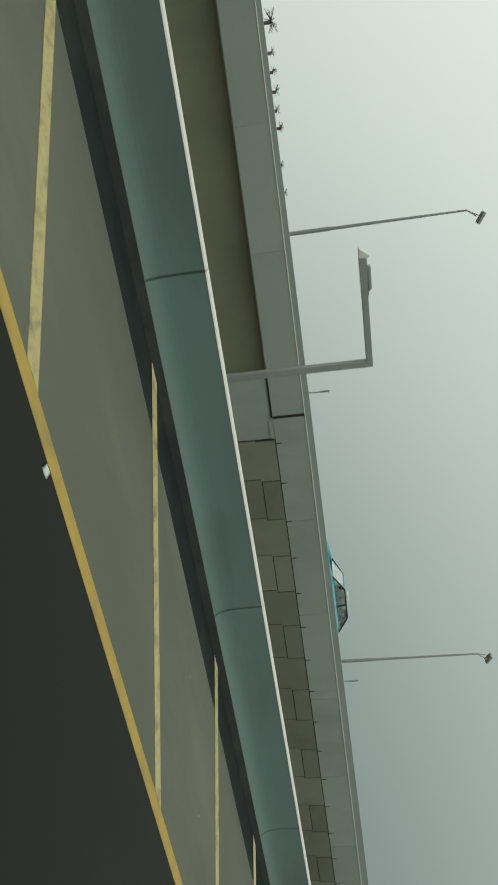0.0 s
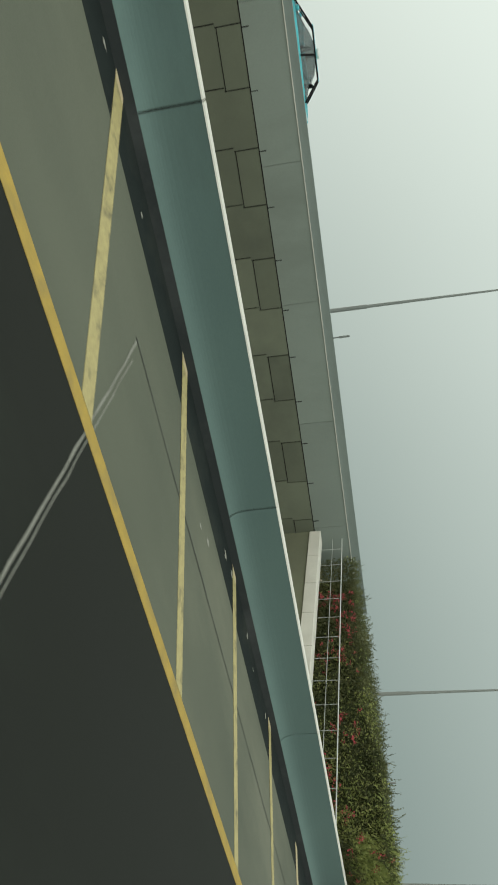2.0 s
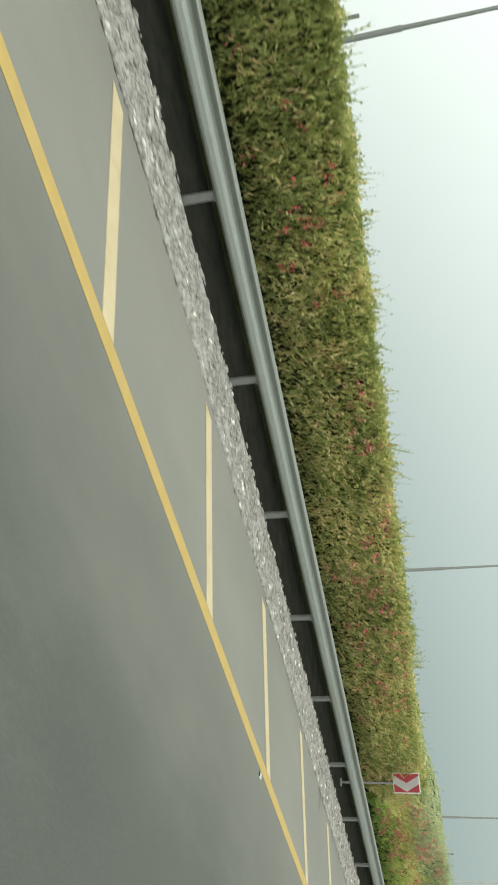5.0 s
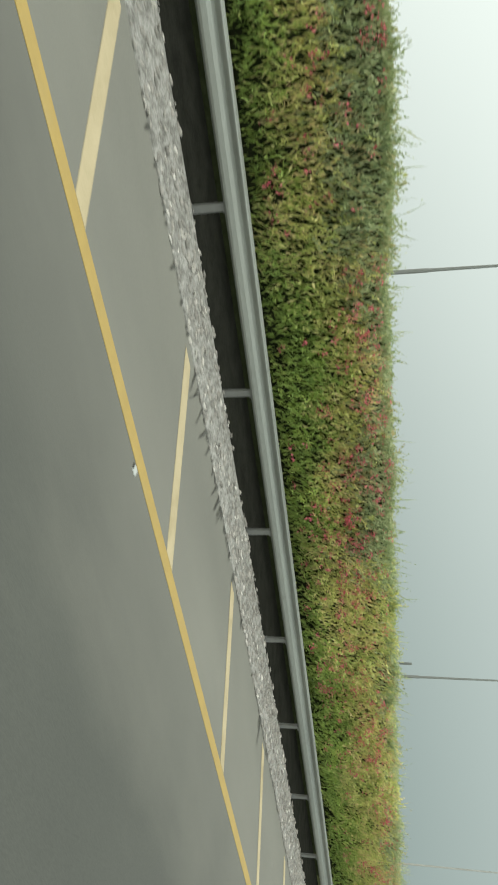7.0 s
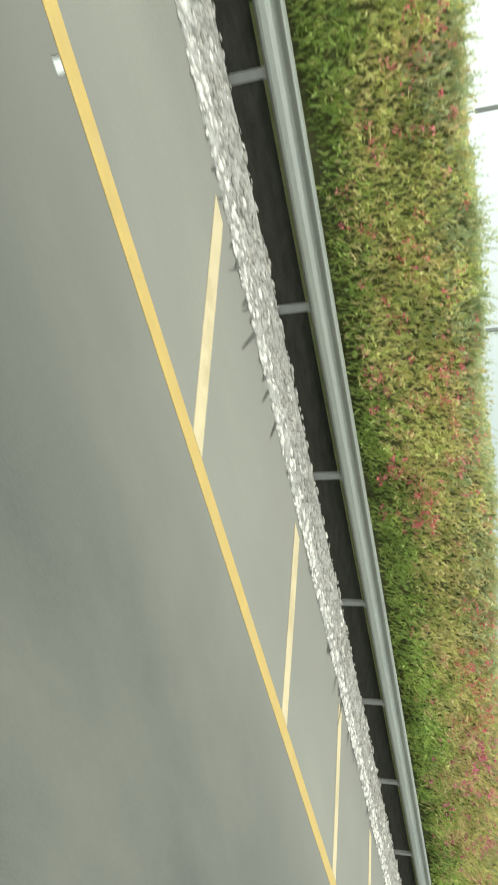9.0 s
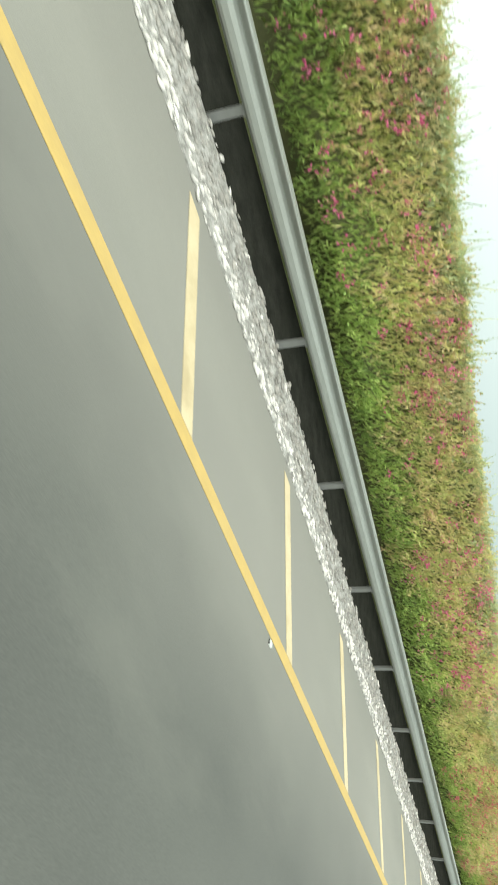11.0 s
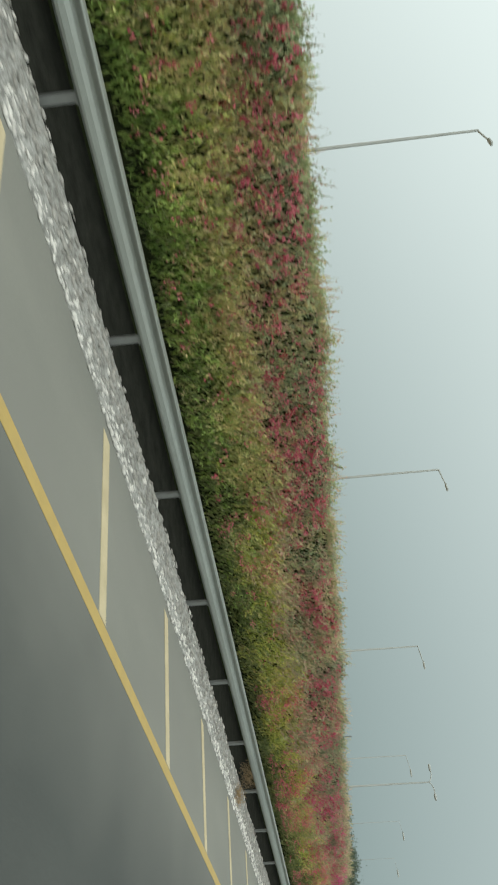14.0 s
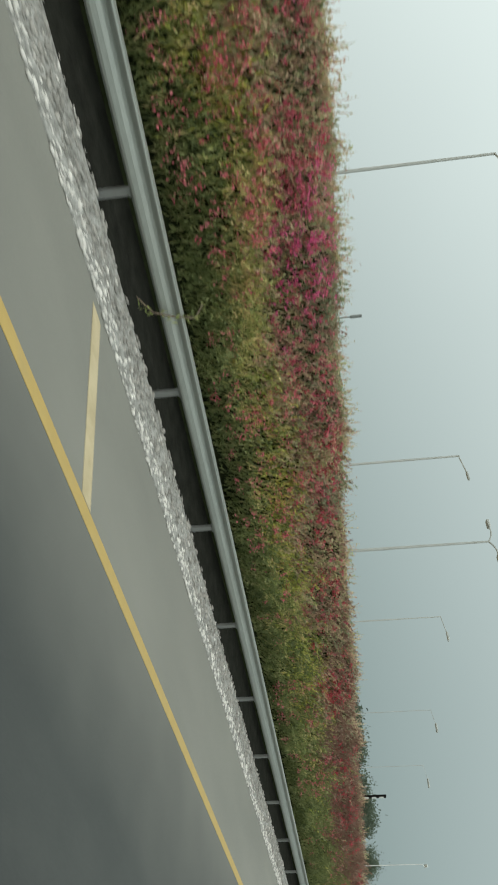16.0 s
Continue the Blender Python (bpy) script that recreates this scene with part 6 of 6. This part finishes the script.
        box(bm, 5.30, 5.50, *sorted((side * 0.78, side * 0.87)), 0.74, 0.83, 0.02)
        part("indicator", bm, AMBER, t, "amber indicator")
    for x in (1.22, 4.62):
        for side in (-1, 1):
            wheel(t, x, side * 0.74, 0.355, 0.24, side)
    # roll bar over the front of the bed
    rb = None
    for side in (-1, 1):
        y = side * (HW - 0.075)
        yt = side * (HW - 0.16)
        for nm, a, b, w_, h_ in (("roll_bar_strut", (1.76, y, RAIL), (2.26, yt, 2.0), 0.06, 0.12), ("roll_bar_upright", (2.25, yt, 2.02), (2.26, y, RAIL), 0.06, 0.15),
                                 ("roll_bar_brace", (2.0, y - side * 0.03, 1.60), (2.28, y - side * 0.03, 1.60), 0.05, 0.06), ("roll_bar_foot", (1.72, y, RAIL + 0.05), (2.31, y, RAIL + 0.05), 0.05, 0.12)):
            bm = bm_new()
            bar(bm, a, b, w_, h_)
            strut = part(nm, bm, BLACK, t)
            if nm == "roll_bar_strut":
                # a pale strip stands for the highlight along the strut
                bm = bm_new()
                up = Vector((-0.045, 0, 0.04))
                bar(bm, Vector(a) + up, Vector(b) + up, 0.055, 0.012)
                part("strut_highlight", bm, TRIM, strut, "pale strip in place of the highlight on the upper edge")
    bm = bm_new()
    box(bm, 2.19, 2.32, -0.74, 0.74, 1.97, 2.05, 0.015)
    for y in (-0.3, 0.3):
        bar(bm, (2.26, y, 1.98), (2.27, y * 1.4, RAIL), 0.04, 0.05)
    part("roll_bar_beam", bm, BLACK, t)
    bm = bm_new()
    box(bm, 2.20, 2.30, -0.16, 0.40, 2.05, 2.13, 0.02)
    tube(bm, (2.25, -0.22, 2.05), (2.25, -0.22, 2.22), 0.035)
    box(bm, 2.19, 2.31, -0.27, -0.17, 2.20, 2.26, 0.02)
    part("light_bracket", bm, PLASTIC, t)
    # seats behind the tinted glass
    for x in (2.75, 3.6):
        bm = bm_new()
        for y in (-0.38, 0.38):
            box(bm, x, x + 0.5, y - 0.25, y + 0.25, 0.6, 0.85, 0.05)
            box(bm, x - 0.05, x + 0.1, y - 0.25, y + 0.25, 0.8, 1.42, 0.05)
        part("seat_row", bm, BLACK, t)
    bm = bm_new()
    box(bm, 4.1, 4.45, -0.78, 0.78, 0.85, 1.2, 0.06)
    part("dashboard", bm, BLACK, t)
    return t


pickup((33.46, 4.13, 0.0), -3.5)


def saloon(at, turn):
    """A turquoise car; only its upper half shows over the parapet."""
    t = thing("saloon_car", "turquoise saloon car on the road behind the parapet", "car", at=at, turn=turn)
    belly = lambda x, z: 0.88 - 0.04 * ((z - 0.6) / 0.4) ** 2 - 0.06 * abs((x - 2.25) / 2.25) ** 4
    top = lambda x: 1.15 - 0.13 * max(0.0, (x - 3.2) / 1.3) ** 1.6 - 0.06 * max(0.0, (1.0 - x) / 1.0) ** 2
    low = lambda x: max(0.22, *(0.32 + math.sqrt(max(0.0, 0.36 ** 2 - (x - c_) ** 2)) if abs(x - c_) < 0.36 else 0.22 for c_ in (0.85, 3.55)))
    for side in (-1, 1):
        bm = bm_new()
        skin(bm, 0.0, 4.5, low, top, side, belly, 0.05, nx=50)
        part("body_side", bm, TAXI_PAINT, t, smooth=True)
        bm = bm_new()
        prev = None
        for i in range(13):
            u = i / 12
            x = 0.62 + 2.95 * u
            h = 1.14 + 0.47 * max(0.0, math.sin(math.pi * min(1, max(0, (u * 0.96 + 0.02))))) ** 0.55
            cur = [bm.verts.new((x, side * 0.80, 1.14)), bm.verts.new((0.55 + (x - 0.62) * 0.62 + 0.55, side * 0.62, h))]
            if prev:
                bm.faces.new((prev[0], cur[0], cur[1], prev[1]))
            prev = cur
        bmesh.ops.solidify(bm, geom=bm.faces, thickness=0.01)
        part("side_window", bm, CAR_GLASS, t)
        bm = bm_new()
        bar(bm, (0.62, side * 0.81, 1.14), (1.22, side * 0.63, 1.59), 0.06, 0.05)
        bar(bm, (1.22, side * 0.63, 1.60), (2.75, side * 0.63, 1.60), 0.05, 0.05)
        bar(bm, (2.75, side * 0.63, 1.59), (3.55, side * 0.81, 1.14), 0.05, 0.05)
        bar(bm, (2.0, side * 0.815, 1.14), (1.95, side * 0.64, 1.59), 0.05, 0.05)
        part("window_frame", bm, BLACK, t)
        bm = bm_new()
        box(bm, 3.2, 3.35, *sorted((side * 0.86, side * 1.0)), 1.15, 1.27, 0.03)
        part("door_mirror", bm, TAXI_PAINT, t)
        for x in (0.85, 3.55):
            wheel(t, x, side * 0.76, 0.32, 0.2, side)
    bm = bm_new()
    box(bm, 1.2, 2.8, -0.63, 0.63, 1.58, 1.63, 0.02)
    part("roof", bm, TAXI_PAINT, t)
    bm = bm_new()
    quad(bm, (3.52, -0.78, 1.14), (3.52, 0.78, 1.14), (2.78, 0.6, 1.59), (2.78, -0.6, 1.59))
    bmesh.ops.solidify(bm, geom=bm.faces, thickness=0.006)
    part("windscreen", bm, CAR_GLASS, t)
    bm = bm_new()
    quad(bm, (0.64, -0.78, 1.14), (0.64, 0.78, 1.14), (1.24, 0.6, 1.59), (1.24, -0.6, 1.59))
    bmesh.ops.solidify(bm, geom=bm.faces, thickness=0.006)
    part("rear_window", bm, CAR_GLASS, t)
    bm = bm_new()
    box(bm, 0.02, 0.7, -0.82, 0.82, 0.3, 1.10, 0.05)
    box(bm, 3.45, 4.48, -0.80, 0.80, 0.3, 1.02, 0.08)
    box(bm, 0.6, 3.6, -0.80, 0.80, 0.25, 0.5)
    part("body_shell", bm, TAXI_PAINT, t)
    for sx in (1.05, 2.15):
        for sy in (-0.36, 0.36):
            bm = bm_new()
            box(bm, sx, sx + 0.14, sy - 0.22, sy + 0.22, 0.5, 1.22, 0.04)
            box(bm, sx, sx + 0.1, sy - 0.12, sy + 0.12, 1.22, 1.42, 0.03)
            part("seat", bm, BLACK, t, "dark car seat")
    bm = bm_new()
    box(bm, 1.85, 2.15, -0.2, 0.2, 1.63, 1.73, 0.03)
    part("roof_sign", bm, WHITE, t)
    return t


saloon((16.2, 25.4, 0.405), 174.0)
